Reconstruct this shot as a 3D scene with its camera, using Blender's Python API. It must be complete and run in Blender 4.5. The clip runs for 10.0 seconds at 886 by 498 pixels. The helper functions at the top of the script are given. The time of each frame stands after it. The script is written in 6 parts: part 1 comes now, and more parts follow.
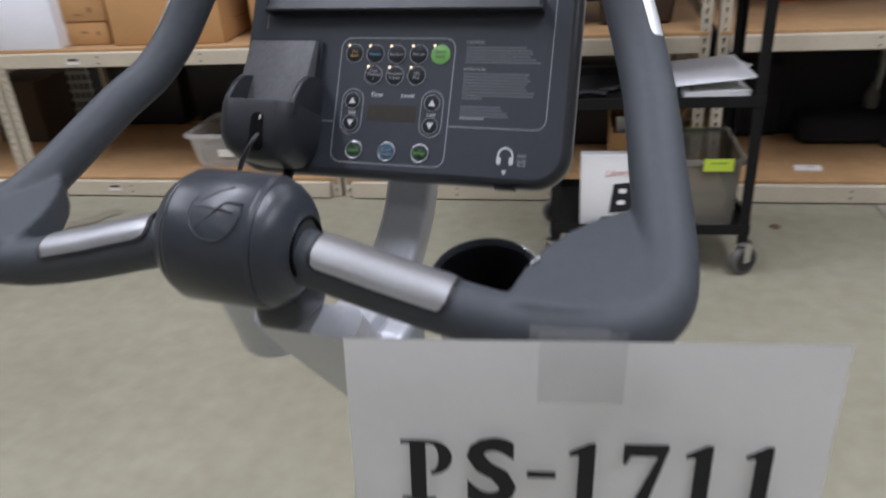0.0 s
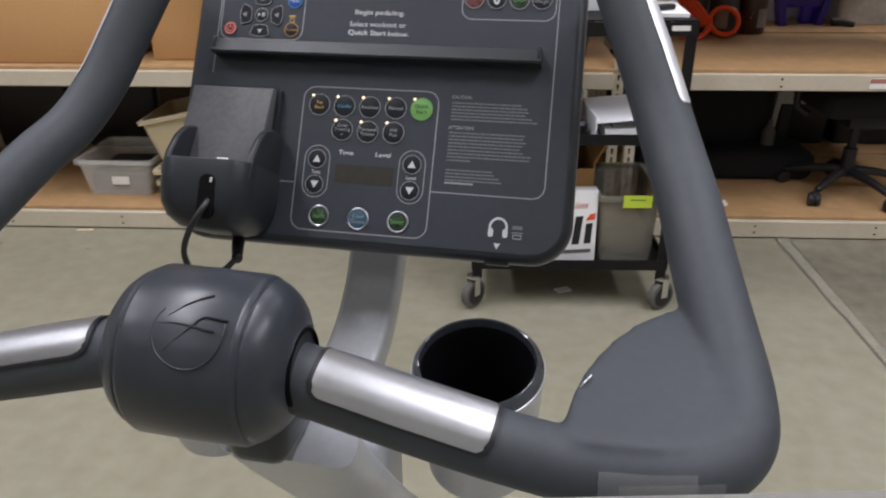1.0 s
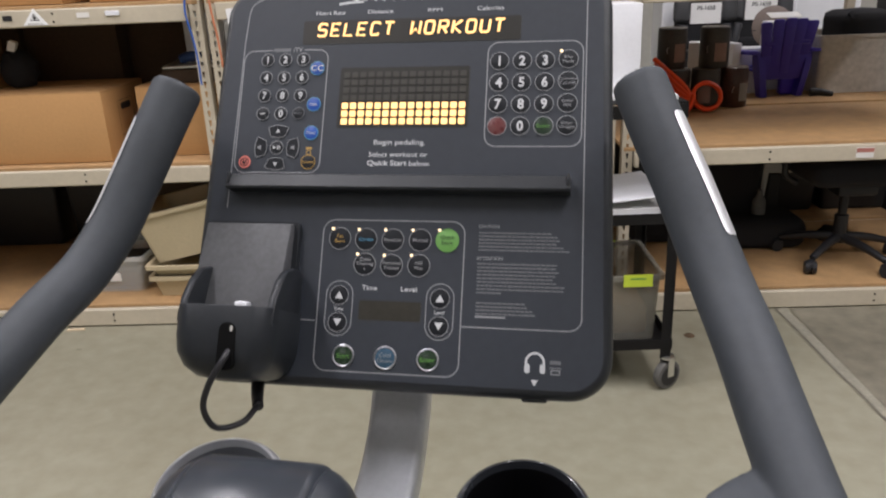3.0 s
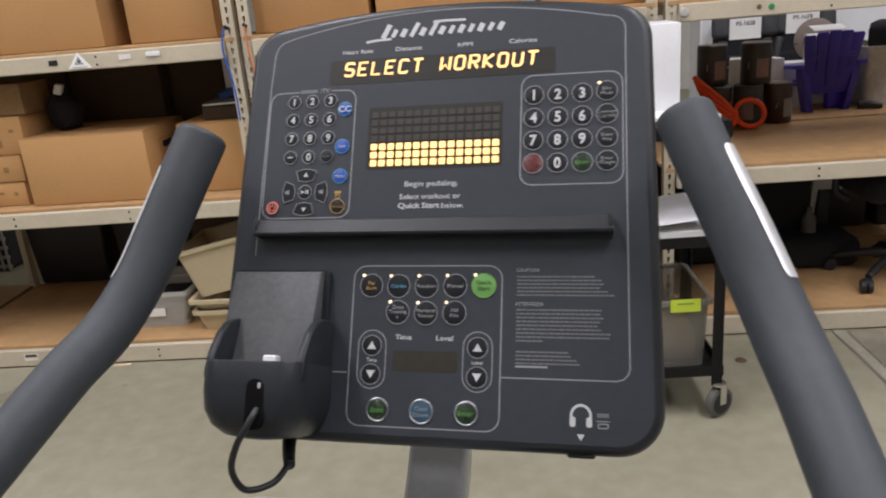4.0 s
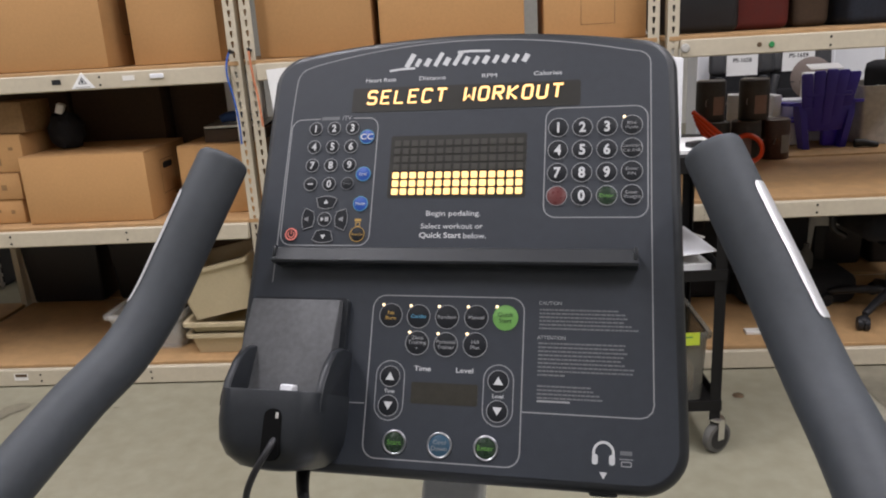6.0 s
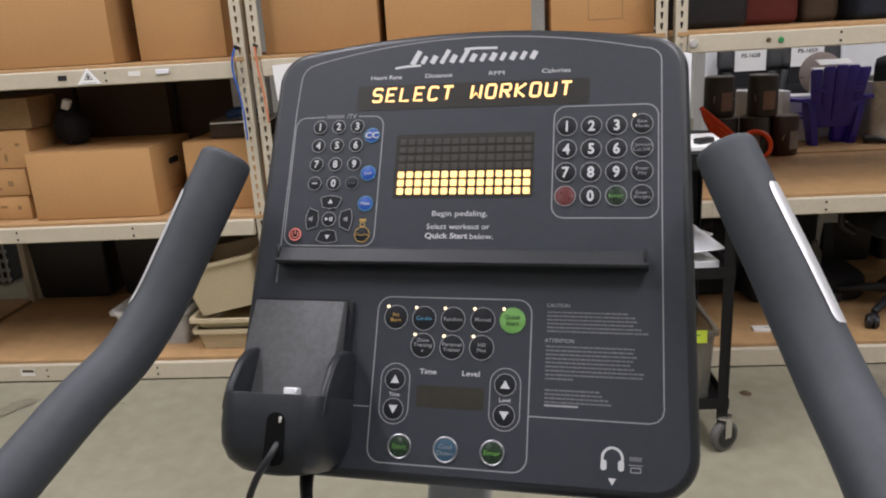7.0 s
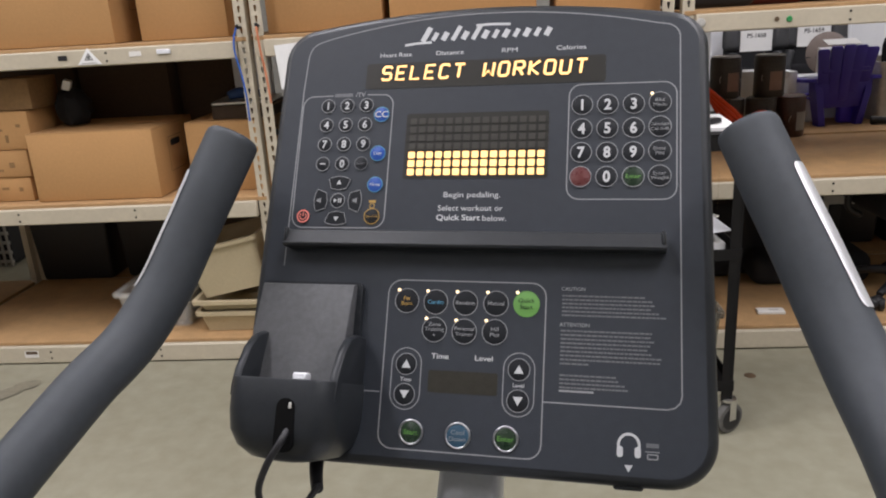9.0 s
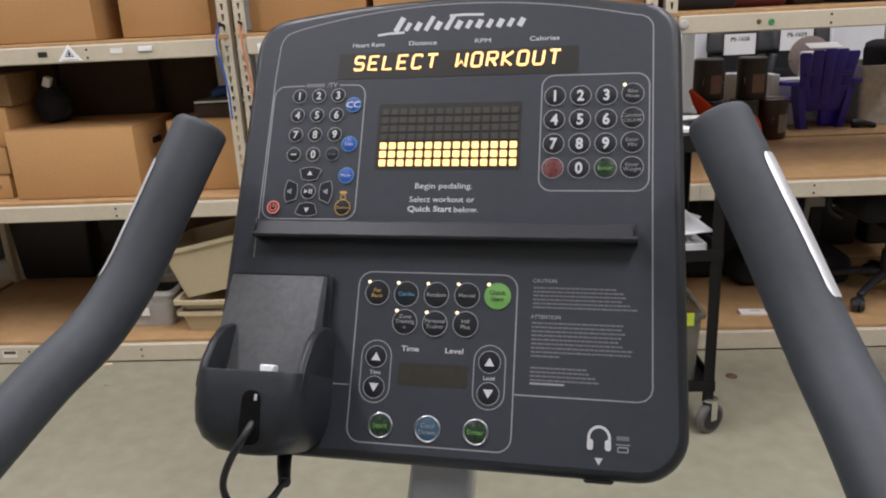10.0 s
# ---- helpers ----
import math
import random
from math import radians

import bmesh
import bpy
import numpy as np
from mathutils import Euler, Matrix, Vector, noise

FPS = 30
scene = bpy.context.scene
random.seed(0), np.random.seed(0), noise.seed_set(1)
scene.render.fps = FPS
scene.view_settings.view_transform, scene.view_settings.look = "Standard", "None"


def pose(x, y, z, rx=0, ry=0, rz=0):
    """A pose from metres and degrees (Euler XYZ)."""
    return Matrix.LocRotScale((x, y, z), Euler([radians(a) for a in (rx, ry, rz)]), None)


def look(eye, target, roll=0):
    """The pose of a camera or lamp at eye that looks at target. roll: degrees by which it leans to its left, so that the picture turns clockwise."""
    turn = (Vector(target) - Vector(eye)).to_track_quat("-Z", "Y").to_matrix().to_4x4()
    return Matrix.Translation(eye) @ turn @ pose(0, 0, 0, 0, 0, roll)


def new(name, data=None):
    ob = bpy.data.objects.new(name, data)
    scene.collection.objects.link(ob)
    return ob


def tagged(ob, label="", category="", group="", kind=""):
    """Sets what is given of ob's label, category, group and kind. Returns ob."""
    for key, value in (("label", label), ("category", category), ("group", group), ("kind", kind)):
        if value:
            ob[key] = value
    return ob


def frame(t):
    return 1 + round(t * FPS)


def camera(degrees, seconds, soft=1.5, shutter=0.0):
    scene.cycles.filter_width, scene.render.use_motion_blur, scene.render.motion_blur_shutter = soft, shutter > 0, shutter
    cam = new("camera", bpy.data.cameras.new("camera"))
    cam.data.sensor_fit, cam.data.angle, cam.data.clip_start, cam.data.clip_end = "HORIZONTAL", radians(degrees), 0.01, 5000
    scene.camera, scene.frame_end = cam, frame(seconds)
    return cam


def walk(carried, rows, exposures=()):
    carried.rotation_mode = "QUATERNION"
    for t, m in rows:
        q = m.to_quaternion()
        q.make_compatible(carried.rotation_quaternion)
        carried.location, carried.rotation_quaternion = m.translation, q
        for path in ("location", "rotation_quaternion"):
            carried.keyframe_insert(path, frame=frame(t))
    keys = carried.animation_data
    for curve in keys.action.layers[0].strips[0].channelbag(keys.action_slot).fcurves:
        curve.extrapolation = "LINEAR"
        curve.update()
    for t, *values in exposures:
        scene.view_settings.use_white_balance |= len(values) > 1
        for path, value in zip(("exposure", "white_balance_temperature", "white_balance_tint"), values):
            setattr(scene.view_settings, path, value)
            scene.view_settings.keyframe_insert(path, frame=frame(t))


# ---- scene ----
from mathutils.bvhtree import BVHTree

cam = camera(60.5, 10.0, soft=2.0, shutter=0.5)
# seconds, eye, yaw to the left, pitch up, roll
PATH = [
    (0, 0.3088, -0.7114, 1.2805, 20.62, -26.69, -3.97),
    (0.2, 0.2663, -0.6863, 1.2898, 16.80, -26.53, -1.79),
    (0.4, 0.2490, -0.6545, 1.2909, 14.85, -26.34, -0.32),
    (0.5, 0.2387, -0.6408, 1.2934, 13.92, -26.53, 0.85),
    (1, 0.2096, -0.6331, 1.2872, 11.96, -25.35, -0.32),
    (1.5, 0.2003, -0.6442, 1.2939, 7.95, -24.48, -0.03),
    (2, 0.1907, -0.6510, 1.2953, 6.65, -24.05, -1.73),
    (2.5, 0.1721, -0.6287, 1.3008, 10.44, -22.15, -3.98),
    (2.7, 0.1681, -0.6121, 1.3107, 10.27, -21.11, -2.07),
    (3.8, 0.1767, -0.5652, 1.3306, 13.88, -18.48, -4.96),
    (4, 0.1681, -0.5593, 1.3279, 14.09, -17.98, -4.84),
    (4.5, 0.1508, -0.5791, 1.3223, 14.28, -18.01, -3.14),
    (5, 0.1671, -0.5961, 1.3292, 13.50, -17.82, -2.46),
    (5.5, 0.1512, -0.5655, 1.3390, 12.73, -16.78, -2.45),
    (5.7, 0.1471, -0.5603, 1.3299, 13.09, -15.97, -3.06),
    (7, 0.1431, -0.5476, 1.3313, 13.86, -16.29, -3.37),
    (7.5, 0.1347, -0.5318, 1.3070, 14.66, -16.76, -2.46),
    (8, 0.1454, -0.5320, 1.3140, 14.68, -18.03, -3.43),
    (8.5, 0.1364, -0.5408, 1.3262, 14.14, -18.13, -3.26),
    (9, 0.1327, -0.5369, 1.3282, 14.08, -17.65, -3.43),
    (9.5, 0.1457, -0.5326, 1.3239, 13.70, -17.46, -3.32),
    (10, 0.1424, -0.5313, 1.3185, 13.00, -17.55, -2.87),
]


def aim(x, y, z, yaw, pitch, roll):
    a, p = radians(yaw), radians(pitch)
    return look((x, y, z), (x - math.sin(a) * math.cos(p), y + math.cos(a) * math.cos(p), z + math.sin(p)), roll)


walk(cam, [(r[0], aim(*r[1:])) for r in PATH], exposures=[(0.0, -0.05, 5820, 14), (1.0, -0.07, 6120, 14), (2.0, -0.05, 6420, 14), (3.0, 0.03, 6320, 14), (10.0, 0.03, 6270, 14)])

# ---- world and lamps: a hall lit by rows of ceiling tubes ----
world = bpy.data.worlds.new("hall_air")
scene.world = world
world.use_nodes = True
world.node_tree.nodes["Background"].inputs["Color"].default_value = (0.9, 0.95, 1.0, 1)
world.node_tree.nodes["Background"].inputs["Strength"].default_value = 0.01
TUBE_WATTS = 40.0
CEILING_Z = 4.6


# ---- materials ----
def mat(name, color, rough=0.5, metal=0.0, var=0.15, scale=8.0, bump=0.0, bump_scale=60.0, fine=None, emit=0.0, coat=0.0,
        alpha=1.0, stretch=(1, 1, 1), transmission=0.0, per_object=0.0, ior=1.45, spec=0.5, tint=None):
    m = bpy.data.materials.new(name)
    m.use_nodes = True
    nt = m.node_tree
    b = nt.nodes["Principled BSDF"]
    b.inputs["Roughness"].default_value = rough
    b.inputs["Metallic"].default_value = metal
    b.inputs["Coat Weight"].default_value = coat
    b.inputs["Alpha"].default_value = alpha
    b.inputs["Transmission Weight"].default_value = transmission
    b.inputs["IOR"].default_value = ior
    b.inputs["Specular IOR Level"].default_value = spec
    tc = nt.nodes.new("ShaderNodeTexCoord")
    mp = nt.nodes.new("ShaderNodeMapping")
    mp.inputs["Scale"].default_value = stretch
    nt.links.new(tc.outputs["Object"], mp.inputs["Vector"])

    def tex(s, detail):
        n = nt.nodes.new("ShaderNodeTexNoise")
        n.inputs["Scale"].default_value = s
        n.inputs["Detail"].default_value = detail
        nt.links.new(mp.outputs["Vector"], n.inputs["Vector"])
        return n

    col = None
    if var > 0:
        n1, n2 = tex(scale, 4), tex(fine or scale * 9, 3)
        mix = nt.nodes.new("ShaderNodeMath")
        mix.operation = "MULTIPLY_ADD"
        mix.inputs[1].default_value = 0.5
        nt.links.new(n2.outputs["Fac"], mix.inputs[0])
        half = nt.nodes.new("ShaderNodeMath")
        half.operation = "MULTIPLY"
        half.inputs[1].default_value = 0.5
        nt.links.new(n1.outputs["Fac"], half.inputs[0])
        nt.links.new(half.outputs[0], mix.inputs[2])
        ramp = nt.nodes.new("ShaderNodeValToRGB")
        lo, hi = ramp.color_ramp.elements
        lo.position, hi.position = 0.32, 0.68
        t = tint or (1, 1, 1)
        lo.color = (*[max(0, c * (1 - var) * k) for c, k in zip(color, t)], 1)
        hi.color = (*[min(1, c * (1 + var)) for c in color], 1)
        nt.links.new(mix.outputs[0], ramp.inputs["Fac"])
        col = ramp.outputs["Color"]
        if per_object:
            oi = nt.nodes.new("ShaderNodeObjectInfo")
            hsv = nt.nodes.new("ShaderNodeHueSaturation")
            mr = nt.nodes.new("ShaderNodeMapRange")
            mr.inputs["To Min"].default_value = 1 - per_object
            mr.inputs["To Max"].default_value = 1 + per_object
            nt.links.new(oi.outputs["Random"], mr.inputs["Value"])
            nt.links.new(mr.outputs["Result"], hsv.inputs["Value"])
            nt.links.new(col, hsv.inputs["Color"])
            col = hsv.outputs["Color"]
        nt.links.new(col, b.inputs["Base Color"])
        rr = nt.nodes.new("ShaderNodeMapRange")
        rr.inputs["To Min"].default_value = max(0.02, rough * 0.85)
        rr.inputs["To Max"].default_value = min(1, rough * 1.15)
        nt.links.new(n1.outputs["Fac"], rr.inputs["Value"])
        nt.links.new(rr.outputs["Result"], b.inputs["Roughness"])
    else:
        b.inputs["Base Color"].default_value = (*color, 1)
    if bump > 0:
        nb = tex(bump_scale, 2)
        bp = nt.nodes.new("ShaderNodeBump")
        bp.inputs["Strength"].default_value = bump
        bp.inputs["Distance"].default_value = 0.002
        nt.links.new(nb.outputs["Fac"], bp.inputs["Height"])
        nt.links.new(bp.outputs["Normal"], b.inputs["Normal"])
    if emit > 0:
        b.inputs["Emission Color"].default_value = (*color, 1)
        b.inputs["Emission Strength"].default_value = emit
    return m


CONCRETE = mat("floor_concrete", (0.262, 0.251, 0.187), 0.5, var=0.15, scale=1.7, fine=16, bump=0.12, bump_scale=70, tint=(1.02, 0.995, 0.95))
CONCRETE_DARK = mat("worn_concrete", (0.185, 0.170, 0.128), 0.5, var=0.34, scale=3.2, fine=14, bump=0.15, bump_scale=70)
JOINT = mat("joint_filler", (0.262, 0.248, 0.194), 0.8, var=0.18, scale=14, fine=90)
GROOVE = mat("joint_groove", (0.165, 0.152, 0.120), 0.9, var=0.3, scale=20)
PAINT_WALL = mat("painted_block_wall", (0.55, 0.54, 0.5), 0.8, var=0.06, scale=2)
CEIL = mat("ceiling_paint", (0.75, 0.75, 0.73), 0.9, var=0.05, scale=2)
BEAM = mat("beige_enamel_steel", (0.50, 0.445, 0.34), 0.42, var=0.07, scale=5, fine=60)
BOARD = mat("particle_board", (0.40, 0.245, 0.112), 0.7, var=0.2, scale=18, fine=220, bump=0.15, bump_scale=250)
CARD = mat("corrugated_cardboard", (0.43, 0.240, 0.095), 0.8, var=0.07, scale=4, fine=90, per_object=0.10, bump=0.05, bump_scale=150)
CARD_OLD = mat("aged_cardboard", (0.25, 0.145, 0.062), 0.85, var=0.2, scale=7, fine=70)
CARD_SHADE = mat("shaded_cardboard", (0.33, 0.19, 0.085), 0.9, var=0.2, scale=60)
CARD_TAPE = mat("packing_tape", (0.50, 0.31, 0.14), 0.3, var=0.05, scale=20)
CARD_PRINT = mat("brown_print", (0.10, 0.065, 0.035), 0.8, var=0.1, scale=40)
BLACKP = mat("black_plastic", (0.012, 0.012, 0.014), 0.45, var=0.2, scale=30)
BLACKF = mat("black_fabric", (0.009, 0.009, 0.011), 0.95, var=0.3, scale=60, bump=0.3, bump_scale=500)
CARTM = mat("black_powder_coat", (0.010, 0.0095, 0.0095), 0.6, var=0.2, scale=20, bump=0.1, bump_scale=400, spec=0.2)
RUBBER = mat("wheel_rubber", (0.022, 0.021, 0.020), 0.7, var=0.2, scale=40)
TYRE = mat("grey_tread", (0.10, 0.097, 0.09), 0.7, var=0.15, scale=40)
ZINC = mat("zinc_plate", (0.62, 0.61, 0.58), 0.35, 1.0, var=0.1, scale=30)
CLEARP = mat("clear_plastic", (0.80, 0.80, 0.76), 0.25, var=0.05, scale=10, alpha=0.28)
SMOKEP = mat("smoke_plastic", (0.26, 0.25, 0.21), 0.25, var=0.08, scale=10, alpha=0.55)
TANP = mat("tan_plastic", (0.50, 0.42, 0.27), 0.55, var=0.06, scale=10)
WHITE = mat("white_paper", (0.80, 0.80, 0.79), 0.8, var=0.03, scale=10)
WHITEV = mat("white_vinyl", (0.74, 0.75, 0.78), 0.35, var=0.04, scale=10)
LABELW = mat("paper_label", (0.72, 0.70, 0.66), 0.7, var=0.06, scale=30)
INK = mat("black_ink", (0.012, 0.012, 0.014), 0.7, var=0.1, scale=40)
REDINK = mat("red_ink", (0.62, 0.07, 0.03), 0.7, var=0.1, scale=40)
FADEDRED = mat("faded_red_ink", (0.40, 0.16, 0.13), 0.7, var=0.15, scale=60)
GREENTAG = mat("lime_sticker", (0.50, 0.62, 0.045), 0.6, var=0.05, scale=30)
ORANGE = mat("orange_cable_jacket", (0.75, 0.07, 0.012), 0.4, var=0.08, scale=30)
PURPLE = mat("purple_plastic", (0.040, 0.022, 0.29), 0.42, var=0.1, scale=20)
CANM = mat("dark_can_print", (0.046, 0.041, 0.036), 0.5, var=0.4, scale=14)
CANPINK = mat("dusty_can_label", (0.24, 0.15, 0.115), 0.6, var=0.2, scale=25)
CANGREY = mat("grey_can_label", (0.24, 0.22, 0.20), 0.6, var=0.2, scale=25)
CANLID = mat("can_lid_steel", (0.24, 0.215, 0.17), 0.45, 0.8, var=0.1, scale=20)
CANRED = mat("rust_red_paint", (0.25, 0.045, 0.02), 0.5, var=0.3, scale=20)
BLUEC = mat("blue_cord", (0.02, 0.10, 0.42), 0.5, var=0.1, scale=40)
GREYT = mat("pale_grey_plastic", (0.42, 0.41, 0.38), 0.5, var=0.12, scale=6)
# brown card with the shade deep in the racks put into its colour
SHADEBR = mat("shaded_brown_card", (0.058, 0.036, 0.021), 0.85, var=0.2, scale=8)

SHELL = mat("charcoal_moulded_plastic", (0.020, 0.0225, 0.026), 0.38, var=0.10, scale=25, bump=0.06, bump_scale=900, spec=0.45)
FACE = mat("charcoal_overlay_film", (0.0280, 0.0330, 0.0420), 0.52, var=0.08, scale=9, fine=120, bump=0.05, bump_scale=700, spec=0.42)
GRIP = mat("dark_grey_rubber_grip", (0.0390, 0.0450, 0.0525), 0.60, var=0.12, scale=16, fine=140, bump=0.03, bump_scale=900)
HUBM = mat("satin_black_cover", (0.0265, 0.0315, 0.0395), 0.31, var=0.12, scale=18, bump=0.02, bump_scale=900, spec=0.55)
STEEL = mat("brushed_sensor_steel", (0.47, 0.48, 0.50), 0.33, 0.9, var=0.05, scale=30, bump=0.01, bump_scale=200)
GRIPSTEEL = mat("satin_sensor_steel", (0.78, 0.79, 0.81), 0.42, 0.8, var=0.04, scale=30)
SILVER = mat("silver_paint_metal", (0.46, 0.475, 0.50), 0.34, 0.30, var=0.07, scale=10, fine=200)
# near-black colour in place of the shade inside slots and gaps
SLOTM = mat("recess_shade_black", (0.004, 0.004, 0.004), 0.95, var=0.1, scale=40, spec=0.1)
DOCKP = mat("dock_black_plastic", (0.020, 0.0225, 0.026), 0.38, var=0.12, scale=30, bump=0.05, bump_scale=900, spec=0.3)
DOCKG = mat("dock_grey_pad", (0.072, 0.074, 0.078), 0.6, var=0.24, scale=26, bump=0.08, bump_scale=900)
CUPM = mat("gloss_black_cup", (0.005, 0.005, 0.006), 0.35, var=0.1, scale=30, spec=0.2)
PRINTG = mat("grey_print", (0.25, 0.255, 0.265), 0.6, var=0.06, scale=300)
PRINTD = mat("fine_print", (0.128, 0.133, 0.142), 0.6, var=0.15, scale=500)
PRINTW = mat("white_print", (0.50, 0.51, 0.52), 0.6, var=0.05, scale=300)
KEYB = mat("black_key", (0.0150, 0.0165, 0.0195), 0.4, var=0.1, scale=200, spec=0.2)
KEYBLUE = mat("blue_key", (0.011, 0.065, 0.32), 0.4, var=0.06, scale=200)
KEYGREEN = mat("bright_green_key", (0.14, 0.33, 0.080), 0.4, var=0.06, scale=200)
KEYDG = mat("dark_green_key", (0.014, 0.030, 0.016), 0.28, var=0.08, scale=200)
KEYRED = mat("dark_red_key", (0.11, 0.030, 0.030), 0.28, var=0.08, scale=200)
KEYPINK = mat("power_red_key", (0.75, 0.22, 0.18), 0.4, var=0.05, scale=200)
TXBLUE = mat("blue_print", (0.08, 0.26, 0.40), 0.6, var=0.05, scale=200)
TXGOLD = mat("gold_print", (0.42, 0.26, 0.06), 0.6, var=0.05, scale=200)
TXGREEN = mat("green_print", (0.12, 0.30, 0.06), 0.6, var=0.05, scale=200)
CHROME = mat("chrome_ring", (0.36, 0.37, 0.39), 0.36, 1.0, var=0.03, scale=100)
WINDOW = mat("smoked_display_window", (0.0250, 0.0240, 0.0205), 0.45, var=0.05, scale=60, spec=0.3)
LEDOFF = mat("unlit_led", (0.0330, 0.0305, 0.0240), 0.5, var=0.05, scale=200)
LED = mat("amber_led", (1.0, 0.60, 0.21), 0.4, var=0.0, emit=1.25)
LEDDOT = mat("indicator_led", (1.0, 0.78, 0.48), 0.4, var=0.0, emit=1.3)
TAPE = mat("clear_tape", (0.42, 0.42, 0.41), 0.35, var=0.05, scale=40, alpha=0.16)
TAPEFILM = mat("clear_tape_film", (0.45, 0.45, 0.45), 0.30, var=0.1, scale=40, alpha=0.10)
LENS = mat("lamp_diffuser", (1.0, 0.97, 0.90), 0.4, var=0.0, emit=6.0)


# ---- shaping helpers ----
def link_mesh(name, bm, material, smooth=True):
    me = bpy.data.meshes.new(name)
    bmesh.ops.recalc_face_normals(bm, faces=bm.faces)
    bm.to_mesh(me)
    bm.free()
    if material:
        me.materials.append(material)
    if smooth:
        me.shade_smooth()
        me.set_sharp_from_angle(angle=radians(38))
    return me


def part(name, bm, material, parent, label="", m=None, smooth=True, kind=""):
    """Links a bmesh as one mesh object under a thing or part; its shape is in the parent's own frame (or in m's)."""
    ob = new(name, link_mesh(name, bm, material, smooth))
    ob.parent = parent
    if m is not None:
        ob.matrix_basis = m
    return tagged(ob, label=label, kind=kind)


def thing(name, label, category, m=None, group="", kind=""):
    ob = new(name)
    ob.empty_display_size = 0.05
    if m is not None:
        ob.matrix_basis = m
    return tagged(ob, label=label, category=category, group=group, kind=kind)


def solid(name, bm, material, label, category, m=None, group="", kind="", smooth=True):
    ob = new(name, link_mesh(name, bm, material, smooth))
    if m is not None:
        ob.matrix_basis = m
    return tagged(ob, label=label, category=category, group=group, kind=kind)


def box(c, size, bevel=0.0, bm=None, seg=1, taper=None, turn=0.0):
    bm = bm or bmesh.new()
    r = bmesh.ops.create_cube(bm, size=1.0)
    vs = r["verts"]
    for v in vs:
        k = 1.0
        if taper and v.co.z < 0:
            k = taper
        v.co = Vector((v.co.x * size[0] * k, v.co.y * size[1] * k, v.co.z * size[2]))
    if bevel > 0:
        es = {e for v in vs for e in v.link_edges}
        out = bmesh.ops.bevel(bm, geom=list(es), offset=bevel, segments=seg, affect="EDGES", profile=0.5)
        vs = list({v for f in out["faces"] for v in f.verts} | {v for v in vs if v.is_valid})
    rot = Matrix.Rotation(turn, 3, "Z")
    for v in vs:
        v.co = rot @ v.co + Vector(c)
    return bm


def smooth_path(pts, steps=8):
    """A Catmull-Rom line through the points."""
    p = [Vector(q) for q in pts]
    p = [2 * p[0] - p[1]] + p + [2 * p[-1] - p[-2]]
    out = []
    for i in range(1, len(p) - 2):
        a, b, c, d = p[i - 1 : i + 3]
        for k in range(steps):
            t = k / steps
            out.append(0.5 * ((2 * b) + (c - a) * t + (2 * a - 5 * b + 4 * c - d) * t * t + (3 * b - a - 3 * c + d) * t ** 3))
    return out + [p[-2]]


def sweep(pts, radius, seg=16, bm=None, round_ends=True, wide=1.0, up=(0, 0, 1), flat_ends=False):
    """A tube along the points. radius: a number, or a function of 0..1 along the line; wide: stretch across 'up'."""
    bm = bm or bmesh.new()
    pts = [Vector(q) for q in pts]
    n = len(pts)
    rad = radius if callable(radius) else (lambda s: radius)
    tangents = [(pts[min(i + 1, n - 1)] - pts[max(i - 1, 0)]).normalized() for i in range(n)]
    side = tangents[0].cross(Vector(up))
    if side.length < 1e-3:
        side = tangents[0].cross(Vector((1, 0, 0)))
    side.normalize()
    frames = []
    for i in range(n):
        side = (side - tangents[i] * side.dot(tangents[i])).normalized()
        frames.append((side.copy(), tangents[i].cross(side)))
    rows = []
    spots = [(i, 1.0, 0.0) for i in range(n)]
    if round_ends:
        r0, r1 = rad(0.0), rad(1.0)
        spots = [(0, k, -d * r0) for k, d in ((0.35, 0.30), (0.72, 0.24), (0.93, 0.11))] + spots + [(n - 1, k, d * r1) for k, d in ((0.93, 0.11), (0.72, 0.24), (0.35, 0.30))]
    if flat_ends:
        spots = [(0, k, -d * rad(0.0)) for k, d in ((0.86, 0.10), (0.95, 0.075), (0.99, 0.03))] + [(i, 1.0, 0.0) for i in range(n)] + [(n - 1, k, d * rad(1.0)) for k, d in ((0.95, 0.05), (0.86, 0.07))]
    for i, k, d in spots:
        a, b = frames[i]
        r = rad(i / (n - 1)) * k
        c = pts[i] + tangents[i] * d
        rows.append([bm.verts.new(c + (a * math.cos(w) * wide + b * math.sin(w)) * r) for w in [2 * math.pi * j / seg for j in range(seg)]])
    for r, s in zip(rows, rows[1:]):
        for j in range(seg):
            bm.faces.new((r[j], r[(j + 1) % seg], s[(j + 1) % seg], s[j]))
    bm.faces.new(rows[0][::-1])
    bm.faces.new(rows[-1])
    return bm


def lathe(profile, seg=32, bm=None, m=None, closed=False):
    """Turns (radius, height) pairs round z."""
    bm = bm or bmesh.new()
    m = m or Matrix()
    rows = []
    for r, z in profile:
        rows.append([bm.verts.new(m @ Vector((max(r, 1e-5) * math.cos(2 * math.pi * j / seg), max(r, 1e-5) * math.sin(2 * math.pi * j / seg), z))) for j in range(seg)])
    for a, b in zip(rows, rows[1:]):
        for j in range(seg):
            bm.faces.new((a[j], a[(j + 1) % seg], b[(j + 1) % seg], b[j]))
    if closed:
        bm.faces.new(rows[0][::-1])
        bm.faces.new(rows[-1])
    return bm


